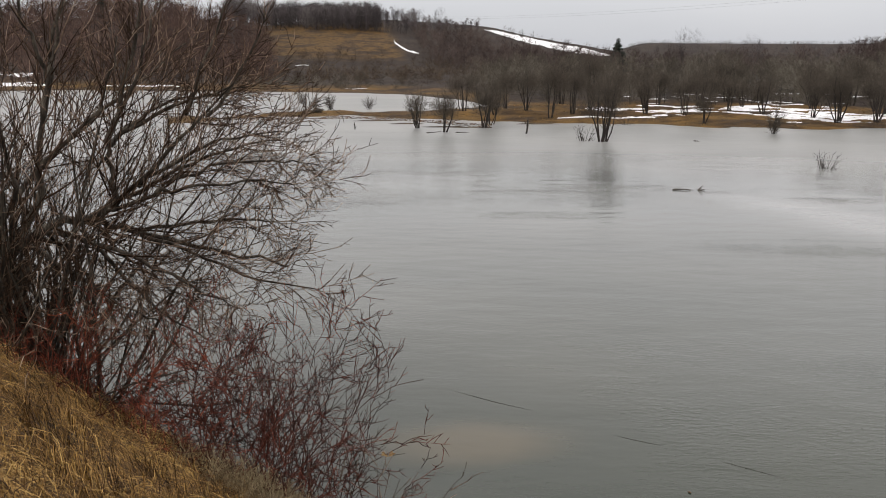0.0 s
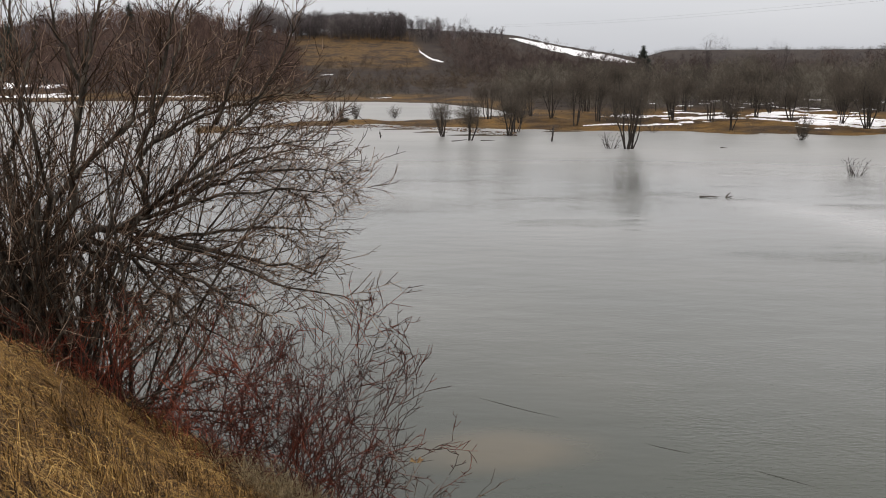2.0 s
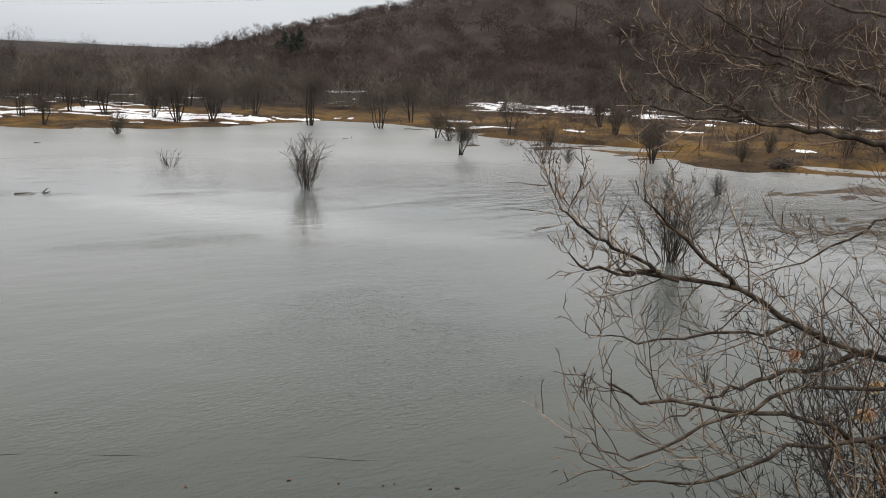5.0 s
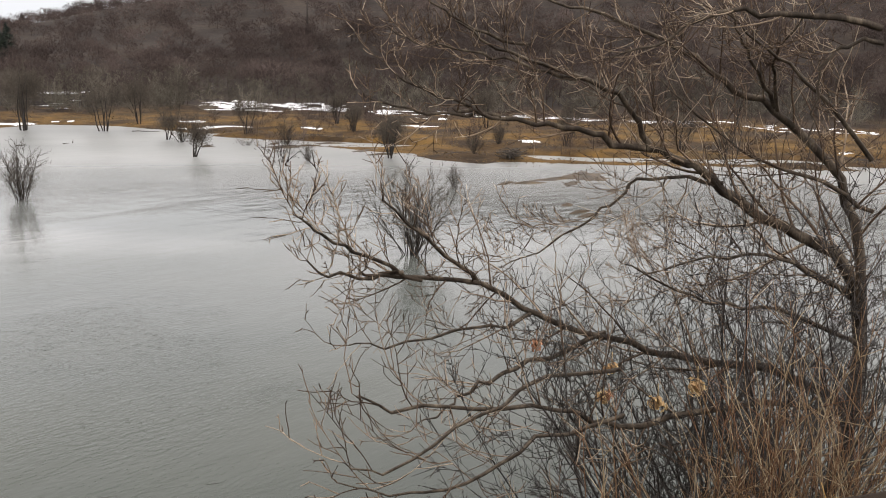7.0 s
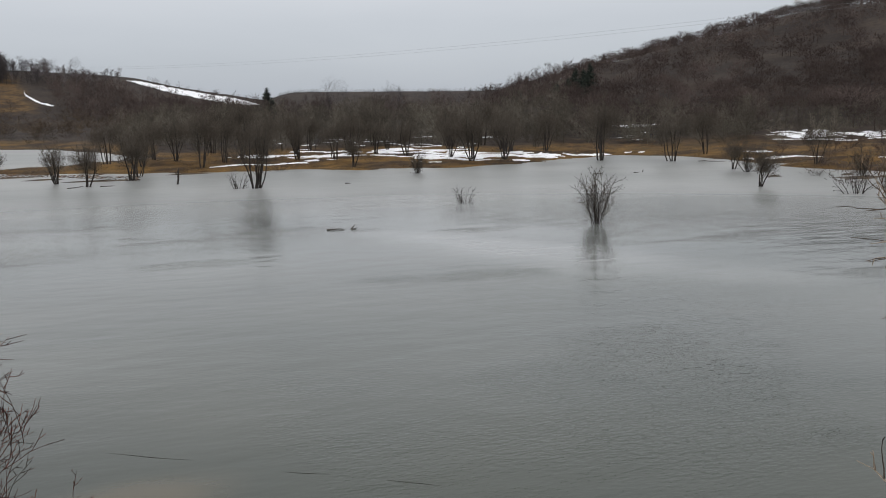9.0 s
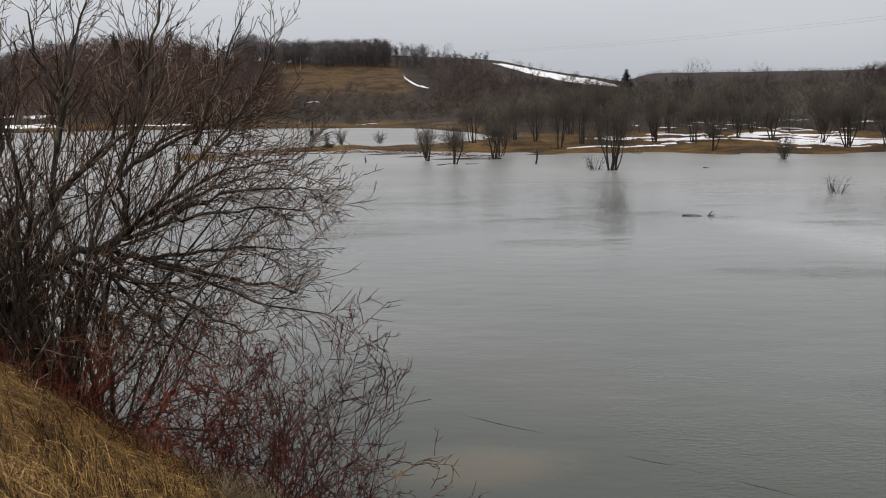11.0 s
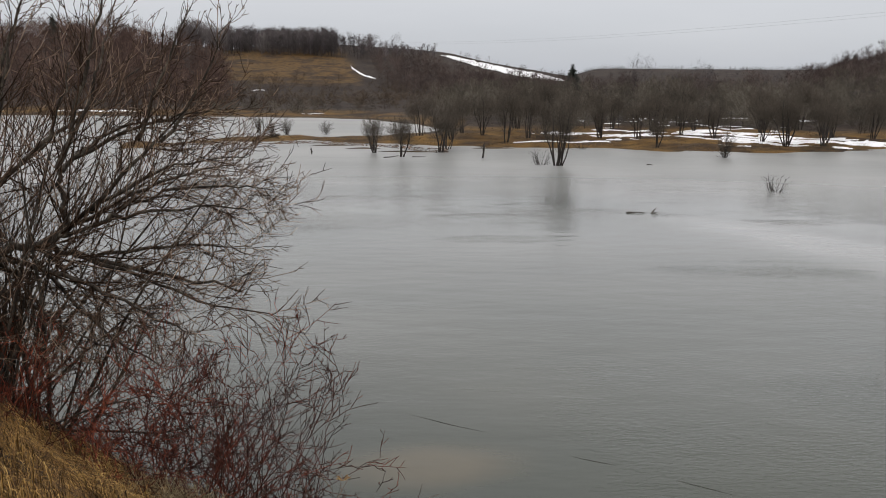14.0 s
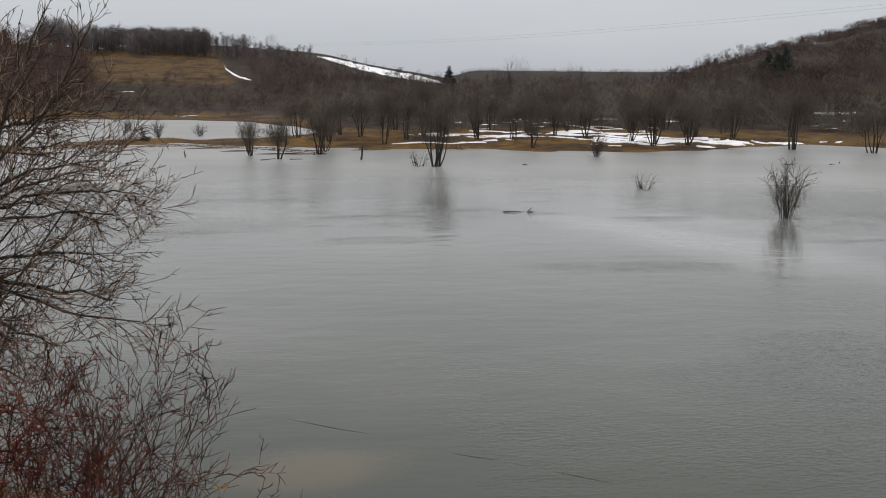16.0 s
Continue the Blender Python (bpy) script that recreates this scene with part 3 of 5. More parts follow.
def snow_field(a0, a1, r0, r1, cover, seed, da=0.12, dr=0.45):
    """Broken old snow between tussocks: each ragged remnant that hangs together is a sheet of its own."""
    na, nr = int((a1 - a0) / da), int((r1 - r0) / dr)
    keep = {}
    for i in range(na):
        for j in range(nr):
            a, r = a0 + i * da, r0 + j * dr
            lie = r * radians(1) * a
            v = noise.noise(Vector((lie / 5.0, r / 1.5, seed))) + 0.55 * noise.noise(Vector((lie / 1.7, r / 0.8, seed + 9))) + cover(a, r)
            if v > 0 and place(a, r).z > 0.07:
                keep[i, j] = 0
    while keep:
        edge = [keep.popitem()[0]]
        cells = set(edge)
        while edge:
            i, j = edge.pop()
            for q in ((i + 1, j), (i - 1, j), (i, j + 1), (i, j - 1)):
                if q in keep:
                    del keep[q]
                    cells.add(q)
                    edge.append(q)
        if len(cells) < 7:
            continue
        g, at = Geo(), {}
        for i, j in sorted(cells):
            ring = []
            for u, v in ((i, j), (i, j + 1), (i + 1, j + 1), (i + 1, j)):
                if (u, v) not in at:
                    inside = all((u - e, v - f) in cells for e in (0, 1) for f in (0, 1))
                    at[u, v] = len(g.v)
                    g.v.append(place(a0 + u * da + 0.03 * math.sin(5.1 * v + u), r0 + v * dr + 0.12 * math.sin(2.3 * u + v), 0.06 if inside else -0.02))
                ring.append(at[u, v])
            g.f.append(ring)
        ob = part("snow_patch", g, M_SNOW)
        tagged(ob, "ragged patch of old white snow lying on brown grass", "snow", "snow patches")


def cover_near(a, r):
    """How snowy the drowned meadow is: a band along the shore, thinner strips further back."""
    mid = table(((10, 97), (12.5, 96.5), (16, 95), (20.6, 92.5), (23, 91.5), (27, 90.5), (31, 96), (34, 98)), a)
    half = table(((10, 2.5), (12.5, 6), (20, 7.5), (23, 7), (27, 3.5), (31, 1.5), (34, 1)), a)
    band = 0.34 * (1 - ((r - mid) / half) ** 2) - 0.22
    back = -0.18 - 0.3 * abs(a - 18) / 6 - 0.01 * abs(r - 118) if r > 100 else -1
    strip = 0.45 - 1.2 * abs(r - 86.6) if a < 13 else -1
    return max(-0.75, band, back, strip)


def cover_far(a, r):
    """Snow at the edge of the woods beyond the wet meadow, and a few thin strips before it."""
    mid = table(((39, 124), (44, 120), (49, 116), (56, 110), (64, 104), (82, 98)), a)
    half = table(((39, 4), (41.5, 8), (49, 3.5), (56, 2.2), (82, 2)), a)
    best = (0.3 if a < 50 else 0.15) * (1 - ((r - mid) / half) ** 2) - 0.14 - 0.5 * max(0, 41.5 - a)
    for c, w, at in ((40.3, 1.4, 94), (42, 1.9, 88.2), (47.3, 1.3, 85.6), (41.4, 0.9, 136), (55.4, 0.8, 98), (60.8, 1.0, 72), (54, 1, 88)):
        best = max(best, 0.5 - abs(a - c) / w * 0.5 - abs(r - at) / 2.2)
    return max(-0.75, best)


snow_field(7, 34, 84, 140, cover_near, 3.3)
snow_field(39, 82, 70, 142, cover_far, 6.1, 0.13, 0.5)
for a, r, w, d in ((32.9, 142, 7, 3), (-5.4, 165, 4, 1.0), (-8.8, 270, 5, 2)):
    snow_patch(a, r, w, d, int(a * 10 + r))
snow_band(((2.5, 408, 14), (4.2, 404, 30), (6.0, 402, 50), (8.2, 405, 58), (10.2, 395, 30)), 1)
snow_band(((-3.0, 338, 3), (-2.95, 330, 4.5), (-2.6, 318, 4), (-2.1, 309, 3), (-1.5, 304, 2)), 2)
snow_band(((-36, 300, 60), (-33.5, 295, 50), (-31.6, 285, 30), (-30.3, 276, 14), (-29.5, 270, 5)), 3)
for a, r, w, d in ((-33.6, 252, 12, 6), (-32.6, 226, 11, 18), (-31.0, 228, 13, 24), (-29.3, 226, 14, 22), (-27.8, 224, 12, 18), (-26.5, 219, 8, 9), (-33.2, 199, 14, 7), (-31.2, 197, 12, 4), (-24.3, 214, 7, 5),
                   (-28.4, 250, 9, 5), (-25.6, 194, 10, 5), (-18.6, 184, 7, 2), (-24.2, 190, 9, 3), (-16.9, 182, 8, 2)):
    snow_patch(a, r, w, d, int(a * 10 - r), 0.2)


crest = snow_patch(-28.95, 9.0, 0.13, 0.11, 14, 0.06)
tagged(crest, "small leftover lump of dirty snow in the grass")


# ---- far woods: bare trees on the hillsides, too many to count ----
def wood_tree(rng, twigs, half, wide=0.42, low=0.2, stem=0.008):
    """A leafless tree one metre high: a trunk, rising limbs and a rounded haze of twigs."""
    g = Geo()
    top = Vector((rng.gauss(0, 0.03), rng.gauss(0, 0.03), 0.88))
    g.tube([Vector((0, 0, -0.06)), top * 0.5 + jitter(rng) * 0.015, top], stem, 0.003, 3)
    limbs = [(top * 0.35, top)]
    mid = (1 + low) / 2
    for i in range(13):
        a, z = rng.uniform(0, 6.283), rng.uniform(low + 0.05, 0.97)
        w = wide * math.sqrt(max(0.05, 1 - ((z - mid) / (1.02 - mid)) ** 2)) * rng.uniform(0.5, 1.05)
        p, q = top * max(0.06, z - w * rng.uniform(0.7, 1.2)), Vector((math.cos(a) * w, math.sin(a) * w, z))
        g.sliver(p, q - p, 0.004, rng)
        limbs.append((p, q))
    for _ in range(twigs):
        p, q = rng.choice(limbs)
        s = p.lerp(q, rng.uniform(0.3, 1.0)) + jitter(rng) * 0.035
        d = ((s - Vector((0, 0, low + 0.05))).normalized() + jitter(rng) * 0.6 + Vector((0, 0, 0.15))).normalized() * rng.uniform(0.05, 0.14)
        g.sliver(s, d, half, rng)
    return g


def dome_tree(rng, twigs, half, wide=0.45):
    """A leafless tree one metre high whose short twigs fill the skin of a rounded crown."""
    g = Geo()
    top = Vector((rng.gauss(0, 0.02), rng.gauss(0, 0.02), 0.8))
    g.tube([Vector((0, 0, -0.06)), top * 0.5 + jitter(rng) * 0.015, top], 0.014, 0.004, 3)
    lobes = [Vector((0, 0, 0.62))] + [Vector((math.cos(1.26 * i + 0.4) * wide * 0.5, math.sin(1.26 * i + 0.4) * wide * 0.5, rng.uniform(0.3, 0.62))) for i in range(5)]
    for c in lobes:
        g.sliver(top * 0.25, c - top * 0.25, 0.006, rng)
    for i in range(twigs):
        q = jitter(rng).normalized()
        q.z = abs(q.z) if rng.random() < 0.7 else q.z
        s = lobes[i % 6] + Vector((q.x * wide * 0.55, q.y * wide * 0.55, q.z * 0.3)) * rng.uniform(0.45, 0.95)
        g.sliver(s, (q + jitter(rng) * 0.4 + Vector((0, 0, 0.35))).normalized() * rng.uniform(0.09, 0.17), half, rng)
    return g


def woods(name, spots, kinds, mat, label):
    """Many trees in one mesh: spots are rows of place, height, width factor."""
    verts, faces, base = [], [], 0
    arrays = []
    for gk in kinds:
        v = np.array([tuple(p) for p in gk.v])
        tri = []
        for f in gk.f:
            tri += [(f[0], f[1], f[2])] if len(f) == 3 else [(f[0], f[1], f[2]), (f[0], f[2], f[3])]
        arrays.append((v, np.array(tri)))
    for i, (p, h, w) in enumerate(spots):
        v, f = arrays[i % len(arrays)]
        a = (i * 2.399) % 6.283
        c, s = math.cos(a), math.sin(a)
        q = np.empty_like(v)
        q[:, 0], q[:, 1], q[:, 2] = (c * v[:, 0] - s * v[:, 1]) * h * w + p.x, (s * v[:, 0] + c * v[:, 1]) * h * w + p.y, v[:, 2] * h + p.z
        verts.append(q)
        faces.append(f + base)
        base += len(v)
    counts = [len(v) for v in verts]
    verts, faces = np.concatenate(verts), np.concatenate(faces)
    me = bpy.data.meshes.new(name)
    me.vertices.add(len(verts))
    me.vertices.foreach_set("co", verts.ravel())
    me.loops.add(faces.size)
    me.loops.foreach_set("vertex_index", faces.ravel().astype(np.int32))
    me.polygons.add(len(faces))
    me.polygons.foreach_set("loop_start", np.arange(0, faces.size, 3, dtype=np.int32))
    me.update(calc_edges=True)
    tones = np.repeat(np.random.RandomState(len(spots)).uniform(-0.5, 0.5, len(counts)), counts)
    me.attributes.new("tone", "FLOAT", "POINT").data.foreach_set("value", tones)
    me.materials.append(mat)
    return tagged(new(name, me), label, "woods", kind="stuff")


rng = random.Random(11)
TALL = [wood_tree(rng, 400, 0.004, wide=0.34, low=0.1) for _ in range(6)]
ROUND = [wood_tree(rng, 420, 0.004, wide=0.5, low=0.0) for _ in range(6)]
FAR_TALL = [wood_tree(rng, 250, 0.0052, wide=0.34, low=0.08) for _ in range(7)]
FAR_ROUND = [wood_tree(rng, 250, 0.0052, wide=0.5, low=0.0) for _ in range(7)]
HILL = [dome_tree(rng, 170, 0.0125) for _ in range(9)]
SIDE = [dome_tree(rng, 330, 0.0075) for _ in range(9)]
TRUNKED = [wood_tree(rng, 210, 0.005, wide=0.27, low=0.3, stem=0.016) for _ in range(7)]
SMALL = [wood_tree(rng, 40, 0.0045, wide=0.45, low=0.0) for _ in range(4)]


def spots(count, a0, a1, r0, r1, h0, h1, w=1.0, keep=None):
    made = []
    while len(made) < count:
        a, r = rng.uniform(a0, a1), math.sqrt(rng.uniform(r0 * r0, r1 * r1))
        if keep and not keep(a, r):
            continue
        made.append((place(a, r), rng.uniform(h0, h1) * (1 + 0.25 * wave(a * 9, r, 37)), w * rng.uniform(0.85, 1.2)))
    return made


woods("hillside_woods", spots(620, 26, 84, 120, 190, 3.4, 4.8, 1.25, lambda a, r: r > 120 + max(0, 30 - a) * 22), SIDE, M_WOOD_RED, "dense leafless brown-grey woods on the hillside")
woods("hilltop_woods", spots(1350, 24.5, 84, 185, 345, 3.2, 4.4, 1.3, lambda a, r: r > 190 + max(0, 27 - a) * 30) + spots(520, 26, 84, 300, 340, 2.6, 3.3, 1.4) + spots(330, 25, 84, 334, 352, 2.4, 3.6, 1.5), HILL, M_WOOD_RED, "dense leafless brown-grey woods up to the hilltop")
woods("hill_foot_scrub", spots(200, 27, 86, 108, 135, 3.0, 5.5, 1.2), ROUND, M_WOOD_GREY, "grey-brown scrub at the foot of the wooded hill")
woods("valley_woods", spots(230, 2, 29, 106, 200, 3.6, 5.8, 1.35, lambda a, r: r > 132 - 3 * a) + spots(70, 13, 28, 104, 150, 3.4, 5.2, 1.35), ROUND + TALL, M_WOOD_GREY, "leafless grey-brown trees and scrub in the valley")
woods("valley_back_woods", spots(300, 2, 29, 190, 330, 4.5, 6.8, 1.35, lambda a, r: r < 330 - 6 * max(0, 8 - a)), FAR_ROUND + FAR_TALL, M_WOOD_RED, "bare woods at the back of the valley")
woods("slope_woods", spots(380, -26, -10.6, 188, 330, 6.0, 9.0, 1.15) + spots(190, -27.5, -13.4, 296, 345, 5.6, 7.0, 1.25), FAR_TALL + FAR_ROUND, M_WOOD_MAUVE, "leafless reddish woods on the slope beyond the water")
woods("ridge_woods", spots(520, -13, -4.0, 362, 412, 7.4, 9.4, 1.0) + spots(70, -4.2, -1.6, 362, 412, 4.6, 7.0, 1.0) + spots(90, -2.6, 3.2, 366, 412, 3.2, 5.0, 1.3, lambda a, r: r > 364 + 15 * max(0, a)), TRUNKED + FAR_TALL, M_WOOD_DARK, "tall bare trees along the ridge above the field")
woods("corner_woods", spots(220, -1.9, 9, 262, 362, 4.0, 6.5, 1.2, lambda a, r: a > -1.9 + 0.022 * max(0, 372 - r) - 1.0 and r < 368 - 9 * max(0, a - 1)), FAR_TALL + FAR_ROUND, M_WOOD_RED, "bare woods beside the brown field")
woods("scrub", spots(300, -13, 3, 180, 296, 1.6, 3.4, 1.5), FAR_ROUND, M_SCRUB, "brown bushy scrub below the field")
woods("pond_bushes", spots(34, -12.5, 1.5, 164, 182, 1.7, 2.9, 1.5, lambda a, r: 6 < r - table(POOL_FAR, a) < 22), ROUND, M_WOOD_GREY, "rounded grey willow bushes beyond the flooded hollow")
woods("crest_bushes", spots(30, 3.4, 9.6, 424, 440, 1.6, 3.2, 1.2), FAR_ROUND, M_WOOD_DARK, "small bare bushes dotted along the snowy crest")
woods("skyline_trees", spots(170, -31.3, -24, 278, 335, 4.5, 7, 1.2, lambda a, r: r > 278 - 18 * (a + 29) if a < -29 else True) + spots(30, -37, -31, 326, 342, 2.5, 4.5, 1.2), FAR_ROUND + FAR_TALL, M_WOOD_DARK, "bare trees on the far skyline")
woods("meadow_scrub", spots(150, 41, 84, 66, 108, 0.7, 1.9, 1.2) + spots(90, 44, 84, 62, 108, 1.6, 3.2, 1.0), FAR_ROUND, M_WOOD_RED, "low reddish-brown scrub and dead weeds on the wet meadow")
woods("far_ridge_woods", spots(1200, 3, 34, 800, 1250, 3.6, 4.6, 2.4), SMALL, M_WOOD_FAR, "distant wooded ridge, bare and hazy")


# ---- trees and bushes that can be told apart ----
def stemmed(name, label, category, group, seed, height, stems, lean, spec, bark, twig, thick, spread=0.18, at=(0, 0, 0), haze=0):
    """A leafless tree or bush: several stems from one root, each with limbs and twigs."""
    rng = random.Random(seed)
    ob = thing(name, at, label, category, group)
    crown = Geo()
    for i in range(stems):
        a = 6.283 * (i + rng.uniform(0, 0.6)) / stems
        tilt = radians(lean * rng.uniform(0.25, 1.15)) if stems > 1 else radians(lean * 0.3)
        d = Vector((math.cos(a) * math.sin(tilt), math.sin(a) * math.sin(tilt), math.cos(tilt)))
        p = Vector((math.cos(a), math.sin(a), 0)) * spread * rng.random() + Vector((0, 0, -0.35))
        g = Geo()
        length = height * rng.uniform(0.75, 1.0) / max(0.55, math.cos(tilt)) + 0.35
        bough([g, crown], 0, run(p, d, length, 7, 0.11, 0.03, rng), thick * rng.uniform(0.7, 1.1), spec, rng)
        part("stem", g, bark, ob)
    # the crown is a cluster of rounded brushes of fine twigs, one about each main limb
    knots = []
    for i in range(9 if haze else 0):
        q = jitter(rng).normalized()
        knots.append(Vector((q.x * 0.24, q.y * 0.24, 0.66 + q.z * 0.17)) * height)
    for i in range(haze):
        q = jitter(rng).normalized() * rng.random() ** 0.45
        s = knots[i % len(knots)] + Vector((q.x * 0.19, q.y * 0.19, q.z * 0.2)) * height
        d = (q * 0.7 + jitter(rng) * 0.45 + Vector((0, 0, 0.6))).normalized() * height * rng.uniform(0.05, 0.12)
        crown.sliver(s, d, 0.0105, rng)
    part("crown", crown, twig, ob, "haze of fine bare twigs")
    return ob


# spec: depth, side branches, angles, length ratios, wander, lift, steps, where the first one sits
FAR_SPEC = (3, (6, 5, 9), (48, 46, 45), (0.5, 0.5, 0.6), (0.13, 0.14, 0), (0.09, 0.06, 0.15), (3, 2, 0), (0.3, 0.15, 0.1))
spec_min[0] = 0.009
KINDS = [stemmed("willow_tree", "many-stemmed bare grey willow standing in shallow water", "tree", "trees along the flooded shore", 21, 3.9, 8, 16, FAR_SPEC, M_FARBARK, M_CROWN, 0.07, 0.2, haze=1900),
         stemmed("willow_tree", "dense bare grey willow standing at the water's edge", "tree", "trees along the flooded shore", 22, 4.3, 5, 13, FAR_SPEC, M_FARBARK, M_CROWN, 0.066, 0.3, haze=2700),
         stemmed("willow_tree", "slim bare willow with forked stems at the water's edge", "tree", "trees along the flooded shore", 23, 3.8, 4, 11, FAR_SPEC, M_FARBARK, M_CROWN, 0.078, 0.22, haze=2700),
         stemmed("willow_tree", "broad bare willow with spreading stems by the water", "tree", "trees along the flooded shore", 24, 4.2, 6, 16, FAR_SPEC, M_FARBARK, M_CROWN, 0.066, 0.3, haze=2700)]
spec_min[0] = 0.008
LOW_SPEC = (2, (11, 7), (38, 40), (0.42, 0.42), (0.13, 0.1), (0.04, 0.03), (3, 1), (0.2, 0.1))
BUSH = stemmed("willow_bush", "small bare bush of upright twigs standing in the flood water", "bush", "bushes in the flood", 35, 2.25, 18, 16, LOW_SPEC, M_FARBARK, M_CROWN, 0.022, 0.15)
SPRIG = stemmed("sapling", "few bare twigs of a drowned bush above the water", "bush", "drowned saplings", 32, 1.0, 9, 27, (2, (5, 3), (42, 40), (0.45, 0.42), (0.13, 0.1), (0.03, 0.03), (3, 1), (0.2, 0.1)), M_FARBARK, M_FARBARK, 0.03, 0.25)


def stand(ob, x, y, size, turn=0.0, sink=0.0, tilt=0.0, first=False):
    """Sets a tree at a place on the ground or in the shallows."""
    m = pose(x, y, max(land(x, y)[0], -0.06) - sink, tilt, 0, turn)
    if first:
        ob.matrix_basis = m @ Matrix.Scale(size, 4)
        return ob
    c = copy_thing(ob, m)
    c.scale = (size, size, size)
    return c


# kind, x, y, height against the model's
TREES = ((0, 10.85, 62.8, 1.1), (1, 6.5, 96, 0.85), (0, -2.05, 75, 0.72), (2, 0.1, 71, 0.85), (2, 3.25, 75.5, 1.05), (1, 10.1, 86.5, 1.1), (3, 22.6, 86.8, 0.85),
         (1, 34.1, 80, 1.05), (2, 22.6, 80, 0.72), (1, 33, 82.5, 0.85), (3, 37.5, 80, 0.9), (1, 24, 103, 0.85), (0, 31, 96, 0.65), (2, 35.2, 82, 1.0), (3, 39.6, 84, 0.9),
         (1, 45.2, 86, 0.95), (1, 45.6, 75.5, 1.28), (3, 50, 70.5, 1.02), (1, 57.7, 76, 1.0), (2, 47.8, 59.3, 0.65), (3, 54.6, 57.5, 0.68), (2, 49.8, 38.4, 0.75), (0, 63.2, 53, 0.55),
         (2, 48.1, 37, 0.8), (3, 65.3, 55, 0.6), (1, 63.4, 32.1, 0.62), (2, 14.5, 92, 0.9), (1, 17.5, 95, 0.95), (3, 2, 92, 0.9), (0, 5, 88.5, 0.85), (1, 28, 91, 0.8), (2, 41.5, 87, 0.9),
         (1, 53, 88, 0.9), (3, 13, 103, 1.2), (1, 18, 112, 1.2), (0, 40, 100, 1.1), (3, 33, 108, 1.2), (1, 46, 104, 1.2), (2, 69, 60, 0.8), (1, 74, 46, 0.8), (0, 72, 36, 0.7), (3, 66, 24, 0.7), (2, 64, 20, 0.6),
         (1, 12.6, 89.5, 0.95), (3, 16.2, 90.5, 0.9), (0, 19.5, 89, 0.85), (1, 20.8, 96, 1.0), (3, 25.5, 91, 0.9), (0, 27, 98, 1.05), (2, 30.5, 88, 0.95), (1, 37, 93, 1.0), (3, 8.2, 91, 0.95), (0, 43, 92, 1.0), (3, 4.0, 79.5, 0.8))
seen = set()
for i, (k, x, y, size) in enumerate(TREES):
    stand(KINDS[k], x, y, size, 67 * i, first=k not in seen)
    seen.add(k)
stand(BUSH, 21.5, 35.7, 1.0, 10, first=True)
for x, y, size, turn in ((-12.5, 102.3, 0.8, 40), (-14.2, 103, 0.6, 90), (-8.2, 102.5, 0.62, 150), (-17.5, 115, 0.7, 10), (25.0, 69.6, 0.85, 200), (46.8, 56.4, 1.0, 70), (50.2, 48.6, 0.9, 120), (42.5, 39.2, 0.5, 30),
                         (22.6, 16.2, 1.15, 75), (37.8, 25, 0.5, 10), (48.9, 57, 0.9, 15), (57, 44, 0.8, 60), (60, 36, 0.8, 160), (52, 33, 0.6, 240)):
    stand(BUSH, x, y, size, turn)
stand(KINDS[2], 39.6, 46.2, 0.6, 40, tilt=14)
stand(SPRIG, 19.6, 46.9, 1.0, 0, first=True)
for x, y, size, turn in ((15.7, 79, 0.9, 50), (9.7, 63.4, 1.2, 10), (41, 40, 1.3, 80)):
    stand(SPRIG, x, y, size, turn)



def snag(x, y, height, seed):
    """A broken dead stem that sticks out of the shallows."""
    rng = random.Random(seed)
    g = Geo()
    pts = run(Vector((0, 0, -0.4)), Vector((rng.gauss(0, 0.1), rng.gauss(0, 0.1), 1)).normalized(), height + 0.4, 6, 0.08, 0.0, rng)
    g.tube(pts, 0.062 * height, 0.045 * height, 7)
    for k in (3, 4):
        g.tube(run(pts[k], turned(Vector((0, 0, 1)), 50, rng), height * 0.35, 3, 0.15, 0.05, rng), 0.035, 0.015, 5)
    ob = part("dead_stump", g, M_FARBARK)
    ob.location = (x, y, max(land(x, y)[0], -0.05))
    return tagged(ob, "dark broken dead stem standing in the shallow water", "dead tree", "dead stems in the shallows")


# tall lone trees whose small crowns stand clear of the woods
TALL_SPEC = (3, (9, 5, 9), (42, 44, 45), (0.28, 0.5, 0.6), (0.13, 0.14, 0), (0.07, 0.06, 0.15), (3, 2, 0), (0.55, 0.15, 0.1))
spec_min[0] = 0.02
lone = stemmed("bare_tree", "tall bare tree with a small open crown above the woods", "tree", "lone trees on the skyline", 41, 9.0, 1, 8, TALL_SPEC, M_WOOD_DARK, M_WOOD_DARK, 0.17, 0.05, haze=900)
for i, (a, r, top) in enumerate(((14.39, 187, 11.3), (18.3, 200, 10.4), (17.3, 210, 8.6), (-1.41, 385, 25.6), (-0.29, 385, 26.2), (21.6, 190, 8.8), (-30.9, 332, 24.0), (-29.7, 332, 23.6))):
    p = place(a, r)
    c = lone if i == 0 else copy_thing(lone, Matrix())
    c.matrix_basis = pose(p.x, p.y, p.z, 0, 0, 77 * i) @ Matrix.Scale((top - p.z) / 9.0, 4)
spec_min[0] = 0.008


snag(6.2, 69.5, 1.3, 1)
snag(3.3, 76.9, 0.8, 2)
snag(-7.0, 73.4, 0.75, 3)


